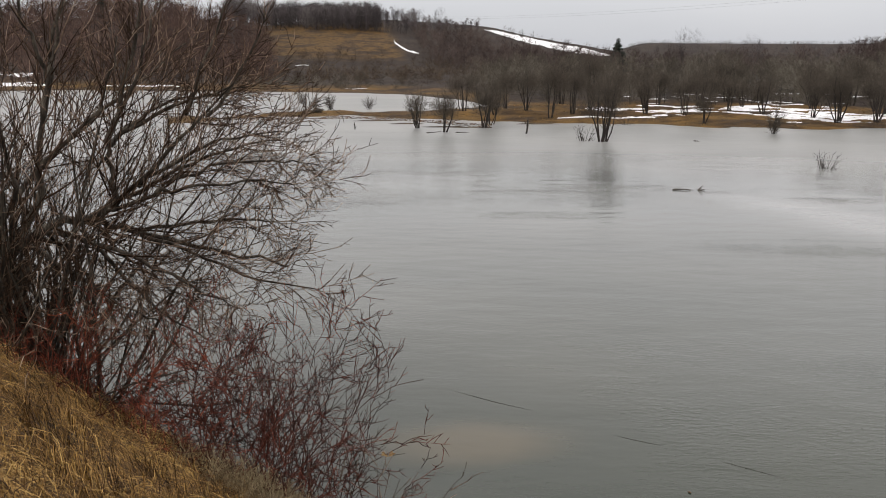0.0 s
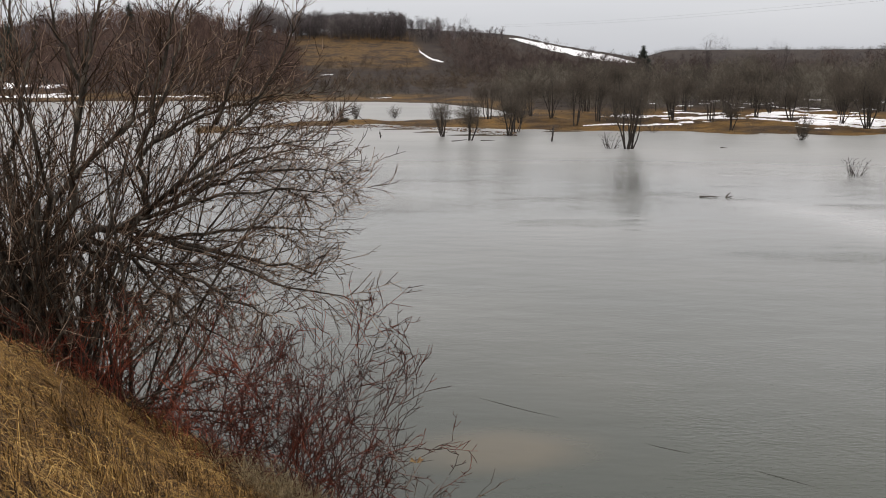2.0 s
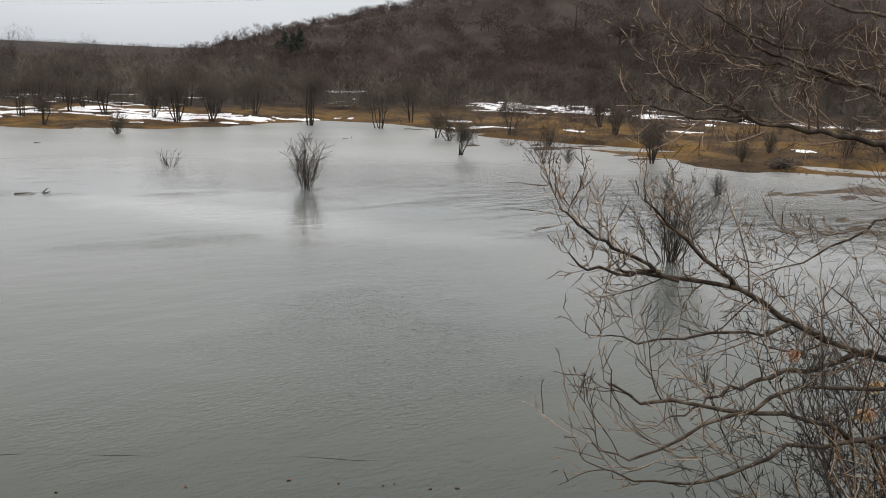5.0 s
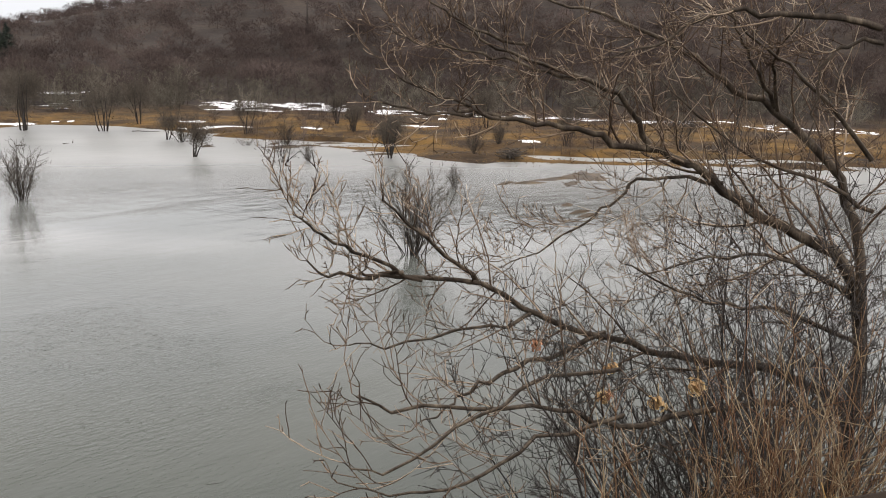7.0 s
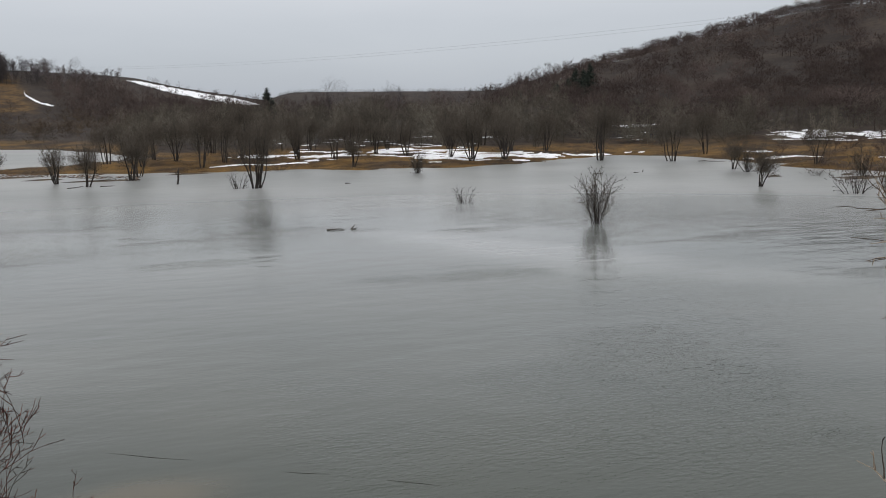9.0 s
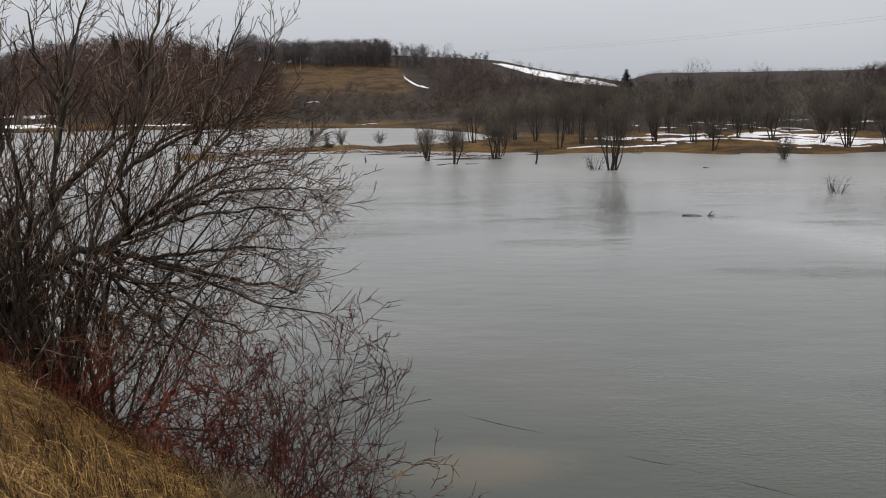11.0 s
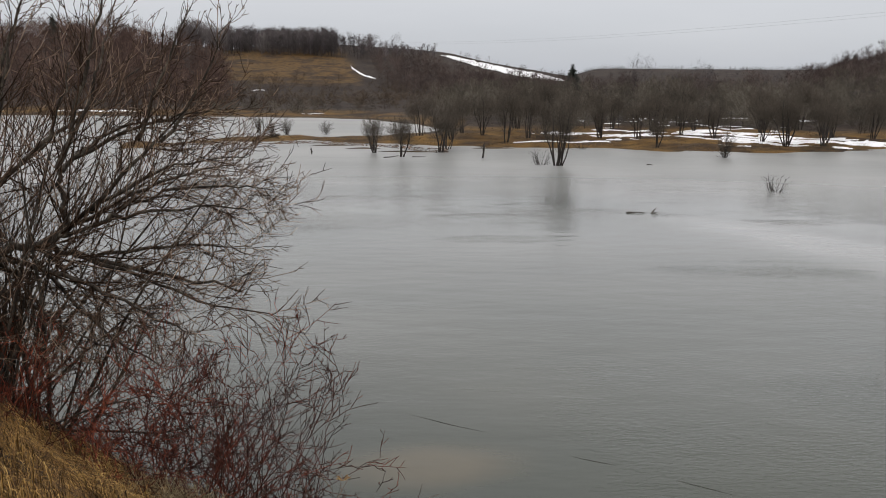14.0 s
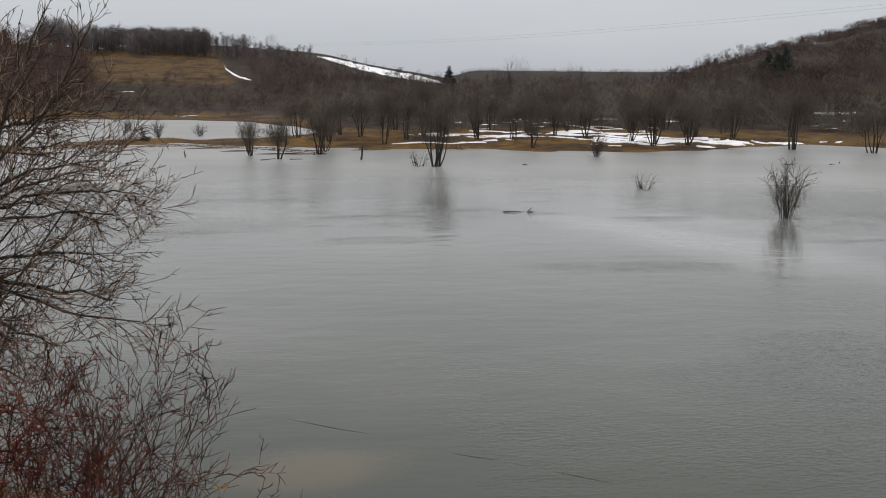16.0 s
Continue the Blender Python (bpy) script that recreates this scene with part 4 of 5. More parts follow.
def conifer(x, y, height, seed, label, wide=0.25):
    """A dark spruce: a straight trunk with drooping whorls of needled boughs."""
    rng = random.Random(seed)
    ob = thing("spruce", (x, y, land(x, y)[0]), label, "tree", "dark spruces")
    g, n = Geo(), Geo()
    g.tube([Vector((0, 0, -0.3)), Vector((0, 0, height * 0.5)), Vector((0, 0, height))], height * 0.016, 0.02, 6)
    for i in range(34):
        t = 0.08 + 0.9 * i / 34
        w = height * wide * (1 - t) ** 0.8 * rng.uniform(0.7, 1.1) + 0.15
        for k in range(7):
            a = rng.uniform(0, 6.283)
            d = Vector((math.cos(a), math.sin(a), -0.15))
            p = Vector((0, 0, t * height))
            pts = [p, p + d * w * 0.6, p + d * w + Vector((0, 0, 0.12 * w))]
            n.tube(pts, 0.16 * w + 0.05, 0.03, 3)
            for _ in range(5):
                s = p.lerp(pts[2], rng.uniform(0.3, 1))
                e = s + (d * 0.5 + jitter(rng) * 0.4) * w * 0.4
                n.sliver(s, e - s, 0.07 * w + 0.03, rng)
    part("trunk", g, M_FARBARK, ob)
    part("needles", n, M_NEEDLE, ob, "dark green drooping needles")


for a, r, h, s, w in ((10.55, 262, 9.8, 1, 0.36), (-26.4, 245, 13.5, 2, 0.25), (-27.2, 248, 10.5, 3, 0.25), (-19.9, 300, 9, 4, 0.25), (26.4, 300, 4.5, 5, 0.3), (31.07, 330, 5.2, 6, 0.3),
                      (29.4, 205, 6.5, 7, 0.32), (29.9, 200, 6, 8, 0.32), (30.3, 207, 7, 9, 0.32), (30.1, 193, 5.5, 10, 0.32), (29.0, 198, 5, 11, 0.32), (28.3, 190, 4.5, 12, 0.3)):
    p = place(a, r)
    conifer(p.x, p.y, h, s, "dark green spruce among the bare woods", w)


# ---- the large willow on the near bank ----
spec_min[0], spec_tip[0] = 0.0052, 0.55
WILLOW_SPEC = (3, (21, 7, 2), (46, 42, 40), (0.50, 0.52, 0.50), (0.10, 0.09, 0.10), (0.035, 0.035, 0.03), (7, 5, 3), (0.12, 0.1, 0.15))
# the upright shoots carry fewer and straighter twigs
UPRIGHT_SPEC = (3, (18, 5, 2), (36, 36, 36), (0.46, 0.46, 0.45), (0.09, 0.08, 0.08), (0.07, 0.06, 0.05), (7, 5, 3), (0.1, 0.15, 0.2))
# the low boughs are sparser
LOW_BOUGH_SPEC = (3, (13, 5, 2), (46, 46, 44), (0.30, 0.52, 0.48), (0.13, 0.13, 0.12), (0.10, 0.08, 0.07), (6, 4, 3), (0.2, 0.15, 0.2))
rng = random.Random(77)
willow_at = place(-26.4, 12.8)
willow = thing("willow_tree", willow_at, "large spreading bare willow with grey limbs on the bank", "tree")
willow_crown = Geo()


def limb(tree, crown, points, thick, spec, name, full=2.6):
    """A bough of a tree through a few places, rounded off, with its side branches."""
    base = Vector(tree.location)
    p = [Vector(q) - base for q in points]
    fine = []
    for i in range(len(p) - 1):
        a, b, c, d = p[max(0, i - 1)], p[i], p[i + 1], p[min(len(p) - 1, i + 2)]
        for k in range(4):
            t = k / 4
            fine.append(0.5 * (2 * b + (c - a) * t + (2 * a - 5 * b + 4 * c - d) * t * t + (3 * b - a - 3 * c + d) * t ** 3) + jitter(rng) * 0.02)
    fine.append(p[-1])
    g = Geo()
    rise = p[-1] - p[0]
    if tree == willow and rise.z > 1.1 * math.hypot(rise.x, rise.y):
        spec = UPRIGHT_SPEC
    # short limbs carry fewer side branches
    share = min(1.0, sum((b - a).length for a, b in zip(fine, fine[1:])) / full)
    spec = (spec[0], (max(4, round(spec[1][0] * share)), *spec[1][1:]), *spec[2:])
    bough([g, crown], 0, fine, thick * (1.35 if tree == willow else 1.0), spec, rng)
    part(name, g, M_BARK if tree == willow else M_ABARK, tree)


limb(willow, willow_crown, ((-5.68, 11.39, 2.88), (-5.15, 11.64, 3.35), (-4.73, 11.81, 3.43), (-4.31, 12.08, 3.28), (-3.60, 12.41, 3.02), (-2.87, 12.80, 2.75), (-2.22, 13.13, 2.50)), 0.053, WILLOW_SPEC, "limb")
limb(willow, willow_crown, ((-4.73, 11.81, 3.43), (-4.38, 11.84, 3.57), (-4.25, 11.78, 3.76), (-4.30, 11.76, 4.11), (-4.26, 11.78, 4.57), (-3.99, 11.87, 5.16), (-3.75, 11.95, 5.75), (-3.63, 11.99, 6.19)), 0.037, WILLOW_SPEC, "limb")
limb(willow, willow_crown, ((-4.38, 11.84, 3.57), (-3.74, 11.64, 3.79), (-3.09, 11.52, 3.92), (-2.33, 11.49, 4.00), (-1.79, 11.38, 3.94)), 0.031, WILLOW_SPEC, "limb")
limb(willow, willow_crown, ((-4.73, 11.81, 3.43), (-4.20, 12.54, 3.70), (-3.62, 13.24, 4.03), (-2.96, 13.81, 4.23), (-2.40, 14.22, 4.28)), 0.031, WILLOW_SPEC, "limb")
limb(willow, willow_crown, ((-5.61, 11.43, 3.07), (-4.99, 11.27, 3.81), (-4.91, 11.09, 4.33), (-4.68, 10.97, 5.20), (-4.51, 10.93, 5.82), (-4.39, 10.87, 6.22)), 0.040, WILLOW_SPEC, "limb")
limb(willow, willow_crown, ((-5.74, 11.36, 3.08), (-5.88, 11.51, 3.77), (-5.99, 11.69, 4.20), (-5.91, 11.95, 5.03), (-5.74, 12.14, 5.79), (-5.65, 12.18, 6.24)), 0.040, WILLOW_SPEC, "limb")
limb(willow, willow_crown, ((-5.77, 11.35, 3.01), (-6.11, 10.94, 3.34), (-6.37, 10.56, 3.50), (-6.79, 10.05, 3.65), (-7.25, 9.49, 3.85)), 0.056, WILLOW_SPEC, "limb")
limb(willow, willow_crown, ((-6.37, 10.56, 3.50), (-6.14, 10.58, 3.78), (-6.11, 10.60, 4.07), (-5.84, 10.63, 4.31), (-5.66, 10.73, 4.87), (-5.50, 10.81, 5.56), (-5.45, 10.84, 5.90)), 0.034, WILLOW_SPEC, "limb")
limb(willow, willow_crown, ((-6.59, 10.43, 3.54), (-6.56, 10.21, 4.01), (-6.57, 9.97, 4.58), (-6.62, 9.93, 5.25), (-6.59, 9.95, 5.64)), 0.028, WILLOW_SPEC, "limb")
limb(willow, willow_crown, ((-5.67, 11.40, 3.16), (-5.58, 12.21, 3.90), (-4.99, 13.00, 4.64), (-4.31, 13.66, 5.28), (-3.76, 14.03, 5.79)), 0.034, WILLOW_SPEC, "limb")
limb(willow, willow_crown, ((-4.30, 11.87, 3.63), (-3.51, 11.71, 4.35), (-2.94, 11.66, 4.87), (-2.55, 11.65, 5.30)), 0.031, WILLOW_SPEC, "limb")
limb(willow, willow_crown, ((-5.12, 11.65, 3.31), (-4.23, 11.36, 3.18), (-3.42, 11.21, 2.85), (-2.87, 11.06, 2.59), (-2.48, 10.94, 2.48)), 0.028, WILLOW_SPEC, "limb")
limb(willow, willow_crown, ((-5.25, 11.37, 3.17), (-4.51, 11.04, 2.87), (-3.92, 10.84, 2.55), (-3.40, 10.80, 2.35)), 0.025, WILLOW_SPEC, "limb")
limb(willow, willow_crown, ((-5.82, 11.21, 3.04), (-5.76, 9.99, 3.43), (-5.86, 9.23, 3.52), (-6.06, 8.62, 3.58)), 0.031, WILLOW_SPEC, "limb")
limb(willow, willow_crown, ((-5.84, 11.42, 3.07), (-6.59, 11.70, 3.80), (-7.24, 11.91, 4.41), (-7.73, 11.95, 4.88)), 0.031, WILLOW_SPEC, "limb")
limb(willow, willow_crown, ((-4.06, 12.06, 3.25), (-3.30, 12.91, 3.23), (-2.69, 13.66, 3.11), (-2.22, 14.05, 3.00)), 0.028, WILLOW_SPEC, "limb")
limb(willow, willow_crown, ((-5.52, 11.25, 3.03), (-5.01, 10.60, 3.82), (-4.87, 10.12, 4.70), (-4.91, 9.87, 5.30)), 0.031, WILLOW_SPEC, "limb")
limb(willow, willow_crown, ((-4.28, 11.77, 4.42), (-4.06, 12.27, 4.69), (-3.56, 12.84, 4.97), (-3.02, 13.39, 4.94)), 0.028, WILLOW_SPEC, "limb")
limb(willow, willow_crown, ((-5.86, 11.30, 3.10), (-6.03, 10.29, 3.86), (-6.11, 9.78, 4.40), (-6.06, 9.57, 5.00)), 0.031, WILLOW_SPEC, "limb")
limb(willow, willow_crown, ((-4.91, 11.09, 4.26), (-4.21, 10.94, 4.77), (-3.86, 10.86, 5.33), (-3.74, 10.79, 5.80)), 0.025, WILLOW_SPEC, "limb")
limb(willow, willow_crown, ((-5.82, 11.21, 3.04), (-5.85, 10.63, 2.87), (-6.01, 10.08, 2.78), (-6.18, 9.62, 2.79)), 0.025, WILLOW_SPEC, "limb")
limb(willow, willow_crown, ((-5.64, 11.30, 2.94), (-5.12, 11.00, 2.72), (-4.72, 10.74, 2.41)), 0.025, WILLOW_SPEC, "limb")
limb(willow, willow_crown, ((-6.14, 10.81, 3.38), (-6.08, 10.27, 3.16), (-6.16, 9.87, 2.97)), 0.022, WILLOW_SPEC, "limb")
limb(willow, willow_crown, ((-5.12, 11.65, 3.31), (-4.80, 11.79, 2.85), (-4.47, 11.70, 2.40), (-4.28, 11.56, 2.04)), 0.022, WILLOW_SPEC, "limb")
limb(willow, willow_crown, ((-6.59, 10.43, 3.55), (-6.61, 10.05, 3.27), (-6.68, 9.77, 2.98)), 0.022, WILLOW_SPEC, "limb")
limb(willow, willow_crown, ((-5.79, 11.45, 2.91), (-6.14, 11.61, 2.55), (-6.52, 11.63, 2.21)), 0.025, WILLOW_SPEC, "limb")
limb(willow, willow_crown, ((-4.31, 12.08, 3.28), (-3.39, 11.95, 3.00), (-2.44, 11.87, 2.63), (-1.58, 11.82, 2.47)), 0.026, WILLOW_SPEC, "limb")
limb(willow, willow_crown, ((-4.73, 11.81, 3.32), (-4.11, 11.41, 2.79), (-3.49, 11.09, 2.35), (-2.86, 10.95, 2.02)), 0.024, WILLOW_SPEC, "limb")
limb(willow, willow_crown, ((-6.01, 11.00, 3.31), (-6.03, 10.41, 2.99), (-6.02, 10.07, 2.64)), 0.024, WILLOW_SPEC, "limb")
limb(willow, willow_crown, ((-4.30, 11.76, 4.42), (-4.02, 11.86, 5.31), (-3.74, 11.85, 6.19), (-3.57, 11.90, 6.90)), 0.030, WILLOW_SPEC, "limb")
limb(willow, willow_crown, ((-4.80, 11.13, 4.84), (-4.53, 11.03, 5.89), (-4.24, 11.04, 6.70)), 0.028, WILLOW_SPEC, "limb")
limb(willow, willow_crown, ((-3.28, 11.78, 4.79), (-2.92, 11.66, 5.59), (-2.55, 11.65, 6.43)), 0.026, WILLOW_SPEC, "limb")
limb(willow, willow_crown, ((-5.88, 11.96, 5.02), (-5.86, 11.86, 5.94), (-5.85, 11.75, 6.66)), 0.026, WILLOW_SPEC, "limb")
limb(willow, willow_crown, ((-2.97, 11.75, 4.79), (-2.42, 11.78, 5.59), (-2.13, 11.73, 6.25)), 0.024, WILLOW_SPEC, "limb")
limb(willow, willow_crown, ((-4.68, 11.08, 5.19), (-4.85, 10.90, 5.96), (-4.90, 10.77, 6.49)), 0.024, WILLOW_SPEC, "limb")
limb(willow, willow_crown, ((-4.63, 11.85, 3.40), (-4.26, 12.10, 2.87), (-3.86, 12.33, 2.42), (-3.43, 12.56, 2.11)), 0.022, WILLOW_SPEC, "limb")
limb(willow, willow_crown, ((-4.0, 11.9, 3.9), (-3.3, 12.1, 4.3), (-2.6, 12.2, 4.5), (-1.9, 12.3, 4.6)), 0.024, WILLOW_SPEC, "limb", 2.0)
limb(willow, willow_crown, ((-4.2, 11.8, 4.5), (-3.5, 12.0, 4.9), (-2.8, 12.1, 5.1), (-2.3, 12.2, 5.2)), 0.024, WILLOW_SPEC, "limb", 2.0)
limb(willow, willow_crown, ((-3.6, 11.9, 3.9), (-2.8, 12.0, 4.15), (-2.1, 12.0, 4.2), (-1.7, 12.0, 4.15)), 0.022, WILLOW_SPEC, "limb", 2.0)
g = Geo()
fork = Vector((-5.66, 11.4, 2.7)) - willow_at
for i in range(6):
    a = 1.047 * i
    b = Vector((math.cos(a) * 0.32, math.sin(a) * 0.32, 0))
    g.tube([b * 1.5 + Vector((0, 0, -0.6)), b + fork * 0.4, b * 0.7 + fork * 0.8, b * 0.9 + fork * 1.12, b * 1.3 + fork * 1.3], 0.12, 0.05, 7)
part("trunk", g, M_BARK, willow, "dark gnarled cluster of trunks")
part("crown", willow_crown, M_TWIG, willow, "thick tangle of fine grey-brown twigs")


# spec for the crowding bushes and for the straighter shoots that rise among the limbs
BACK_SPEC = (3, (6, 4, 2), (40, 44, 44), (0.5, 0.48, 0.5), (0.13, 0.13, 0.1), (0.05, 0.06, 0.05), (5, 4, 2), (0.12, 0.1, 0.1))
SHOOT_SPEC = (3, (8, 3, 1), (34, 38, 40), (0.40, 0.46, 0.5), (0.12, 0.11, 0.1), (0.06, 0.05, 0.05), (6, 4, 3), (0.2, 0.15, 0.2))
for i, (a, r, height, stems, lean, shoot) in enumerate((
        (-31.5, 12.8, 2.7, 12, 36, 0), (-28.0, 14.5, 3.0, 10, 38, 0), (-35.0, 12.0, 2.7, 12, 36, 0), (-24.0, 13.4, 2.3, 10, 48, 0), (-33.5, 13.8, 3.2, 10, 34, 0), (-26.2, 12.2, 2.0, 10, 54, 0), (-32.5, 12.8, 2.6, 10, 44, 0),
        (-30.0, 12.2, 3.6, 9, 28, 1), (-27.2, 12.4, 3.7, 9, 26, 1), (-33.0, 12.0, 3.4, 10, 30, 1), (-24.3, 12.6, 3.2, 7, 28, 1), (-22.0, 12.9, 2.4, 5, 48, 1), (-34.5, 12.8, 3.6, 9, 28, 1),
        (-25.8, 12.3, 3.9, 9, 24, 1), (-23.2, 12.4, 4.4, 9, 26, 1), (-28.8, 12.9, 4.0, 9, 22, 1), (-27.0, 11.9, 2.0, 9, 58, 0), (-30.6, 11.9, 1.8, 10, 60, 0),
        (-25.0, 12.8, 4.4, 8, 20, 1), (-28.0, 12.4, 4.3, 8, 20, 1))):
    p = place(a, r)
    stemmed("willow_bush", "slender grey-brown willow shoots crowding round the large willow" if shoot else "dense dark bare willow bush crowding the bank", "bush", "willow bushes on the bank",
            50 + i, height, stems, lean, SHOOT_SPEC if shoot else BACK_SPEC, M_BARK, M_TWIG, 0.034 if shoot else 0.03, 0.5, (p.x, p.y, max(0.0, p.z)))
spec_min[0] = 0.0050
# ---- red-stemmed shrubs at the foot of the bank ----
SHRUB_SPEC = (3, (9, 5, 2), (48, 48, 46), (0.48, 0.5, 0.5), (0.11, 0.10, 0.09), (0.035, 0.04, 0.05), (6, 4, 2), (0.15, 0.15, 0.15))
for i, (a, r, height, stems, lean, mat, label) in enumerate((
        (-12.2, 9.9, 2.3, 12, 27, M_RED, "tangled red-brown dogwood shrub with bare stems at the water's edge"),
        (-10.4, 10.0, 1.9, 6, 28, M_RED, "spreading red-brown dogwood shrub with arching stems at the water's edge"),
        (-11.6, 9.3, 0.9, 9, 55, M_RED, "low dark tangle of dogwood stems in the dead grass"),
        (-9.6, 9.4, 0.8, 10, 60, M_RED, "low dark tangle of dogwood stems in the dead grass"),
        (-14.3, 9.7, 1.6, 7, 46, M_RED, "tangled red-brown dogwood shrub with bare stems on the bank"),
        (-17.2, 10.2, 1.1, 8, 62, M_RED, "bare reddish dogwood shrub below the willow"),
        (-19.6, 10.4, 0.62, 9, 68, M_VIVID, "low crimson dogwood shrub sprawling below the willow"),
        (-22.3, 10.8, 0.8, 14, 48, M_VIVID, "bright red dogwood shrub in the willow's shade"),
        (-24.6, 10.8, 1.1, 16, 28, M_VIVID, "upright bright red dogwood shrub in the willow's shade"))):
    p = place(a, r)
    stemmed("dogwood_shrub", label, "shrub", "red dogwood shrubs", 60 + i, height, stems, lean, SHRUB_SPEC, mat, mat, 0.011, 0.75, p)


sprig_at = Vector((-0.69, 9.19, 0.0))
sprig = stemmed("sapling", "thin bare sapling with one curled dead leaf by the water", "sapling", "", 69, 1.44, 6, 30, (2, (5, 3), (40, 40), (0.45, 0.5), (0.12, 0.1), (0.05, 0.05), (4, 2), (0.2, 0.1)), M_BARK, M_TWIG, 0.009, 0.25, sprig_at)
g = Geo()
for i in range(7):
    d = Vector((math.cos(i * 0.9), math.sin(i * 0.9), 0.4))
    g.v += [Vector((0, 0, 0)), d * 0.05 + Vector((0, 0, 0.03)), d * 0.085]
    g.f.append((3 * i, 3 * i + 1, 3 * i + 2))
curl = part("dead_leaf", g, M_LEAF, sprig, "curled brown dead leaf", flat=True)
curl.location = (0.10, 0.0, 1.32)


# ---- the leaning tree on the other side ----
spec_min[0] = 0.0042
spec_cap[0] = 0.46
RIGHT_SPEC = (3, (28, 8, 3), (48, 46, 44), (0.34, 0.54, 0.48), (0.13, 0.13, 0.12), (0.10, 0.08, 0.07), (6, 4, 3), (0.12, 0.15, 0.2))
rng = random.Random(91)
alder = thing("alder_tree", (10.4, 1.7, 0.0), "bare leaning alder with long low boughs over the water", "tree")
alder_crown = Geo()


limb(alder, alder_crown, ((10.83, 1.71, 0.21), (10.78, 1.38, 2.29), (10.55, 1.58, 3.59), (10.35, 2.05, 3.88), (9.99, 2.60, 4.25), (9.68, 2.93, 4.59), (9.35, 3.24, 4.73), (8.91, 3.53, 4.85), (8.42, 3.85, 4.99), (7.70, 4.11, 5.08), (7.12, 4.28, 5.18)), 0.080, RIGHT_SPEC, "bough", 4.5)
limb(alder, alder_crown, ((10.79, 1.34, 2.36), (11.06, 1.56, 3.57), (11.01, 1.80, 4.41), (10.66, 2.47, 5.17), (10.32, 2.92, 5.45), (9.97, 3.31, 5.76), (9.47, 3.99, 6.12), (8.82, 4.37, 6.25)), 0.064, RIGHT_SPEC, "bough", 4.5)
limb(alder, alder_crown, ((10.69, 1.33, 1.96), (10.26, 2.00, 2.36), (9.52, 2.78, 2.56), (8.93, 3.22, 2.79), (7.90, 3.77, 3.23), (7.10, 3.95, 3.67), (6.05, 4.06, 3.87), (5.63, 4.11, 3.96)), 0.056, RIGHT_SPEC, "bough", 4.5)
limb(alder, alder_crown, ((7.10, 3.95, 3.66), (6.48, 3.98, 4.10), (6.00, 3.97, 4.36), (5.64, 3.94, 4.66)), 0.024, RIGHT_SPEC, "bough", 4.5)
limb(alder, alder_crown, ((6.32, 4.03, 3.82), (5.47, 3.98, 4.17), (4.91, 3.86, 4.42), (4.59, 3.76, 4.58)), 0.022, RIGHT_SPEC, "bough", 4.5)
limb(alder, alder_crown, ((6.05, 4.06, 3.90), (5.39, 4.08, 4.00), (4.98, 4.08, 4.17)), 0.022, RIGHT_SPEC, "bough", 4.5)
limb(alder, alder_crown, ((9.22, 3.30, 4.81), (8.92, 3.50, 5.27), (8.39, 3.92, 5.52), (7.84, 4.28, 5.74), (7.36, 4.47, 5.95)), 0.036, RIGHT_SPEC, "bough", 4.5)
limb(alder, alder_crown, ((10.59, 1.31, 1.93), (9.05, 1.90, 2.45), (7.68, 2.57, 2.47), (7.19, 2.72, 2.61), (6.49, 2.79, 2.94), (5.56, 3.20, 3.11), (4.98, 3.32, 3.27), (4.69, 3.36, 3.44)), 0.040, LOW_BOUGH_SPEC, "bough", 4.5)
limb(alder, alder_crown, ((8.63, 3.40, 2.93), (7.44, 3.56, 2.91), (6.73, 3.60, 2.91), (6.25, 3.61, 2.86), (5.75, 3.63, 2.82)), 0.028, LOW_BOUGH_SPEC, "bough", 4.5)
limb(alder, alder_crown, ((9.85, 2.74, 4.39), (9.51, 3.10, 4.48), (9.17, 3.43, 4.39), (8.74, 3.65, 4.07), (8.15, 3.94, 3.80), (7.59, 4.11, 3.67)), 0.028, RIGHT_SPEC, "bough", 4.5)
limb(alder, alder_crown, ((9.68, 1.31, 5.97), (8.91, 2.03, 6.06), (8.56, 2.50, 6.03), (8.21, 2.86, 5.77), (7.85, 3.21, 5.62)), 0.036, RIGHT_SPEC, "bough", 4.5)
limb(alder, alder_crown, ((7.78, 3.77, 3.25), (7.01, 3.90, 3.26), (5.77, 3.94, 3.40), (5.09, 3.81, 3.58)), 0.020, LOW_BOUGH_SPEC, "bough", 4.5)
limb(alder, alder_crown, ((10.67, 1.45, 3.17), (9.99, 1.83, 3.58), (9.47, 2.24, 3.78), (8.94, 2.61, 3.75), (8.36, 3.03, 3.56)), 0.036, RIGHT_SPEC, "bough", 4.5)
limb(alder, alder_crown, ((10.49, 1.32, 2.75), (9.78, 1.84, 3.16), (9.22, 2.39, 3.29), (8.75, 2.85, 3.52), (8.29, 3.19, 3.82)), 0.032, RIGHT_SPEC, "bough", 4.5)
limb(alder, alder_crown, ((10.88, 1.42, 4.10), (10.36, 2.00, 4.50), (10.03, 2.48, 4.66), (9.67, 2.97, 5.11), (9.32, 3.33, 5.49)), 0.032, RIGHT_SPEC, "bough", 4.5)
limb(alder, alder_crown, ((10.67, 1.44, 4.70), (10.17, 1.93, 5.36), (9.74, 2.39, 5.83), (9.41, 2.80, 6.19)), 0.032, RIGHT_SPEC, "bough", 4.5)
limb(alder, alder_crown, ((8.55, 3.82, 5.47), (8.03, 4.15, 5.57), (7.53, 4.39, 5.68), (7.02, 4.60, 5.73), (6.69, 4.71, 5.86)), 0.022, RIGHT_SPEC, "bough", 4.5)
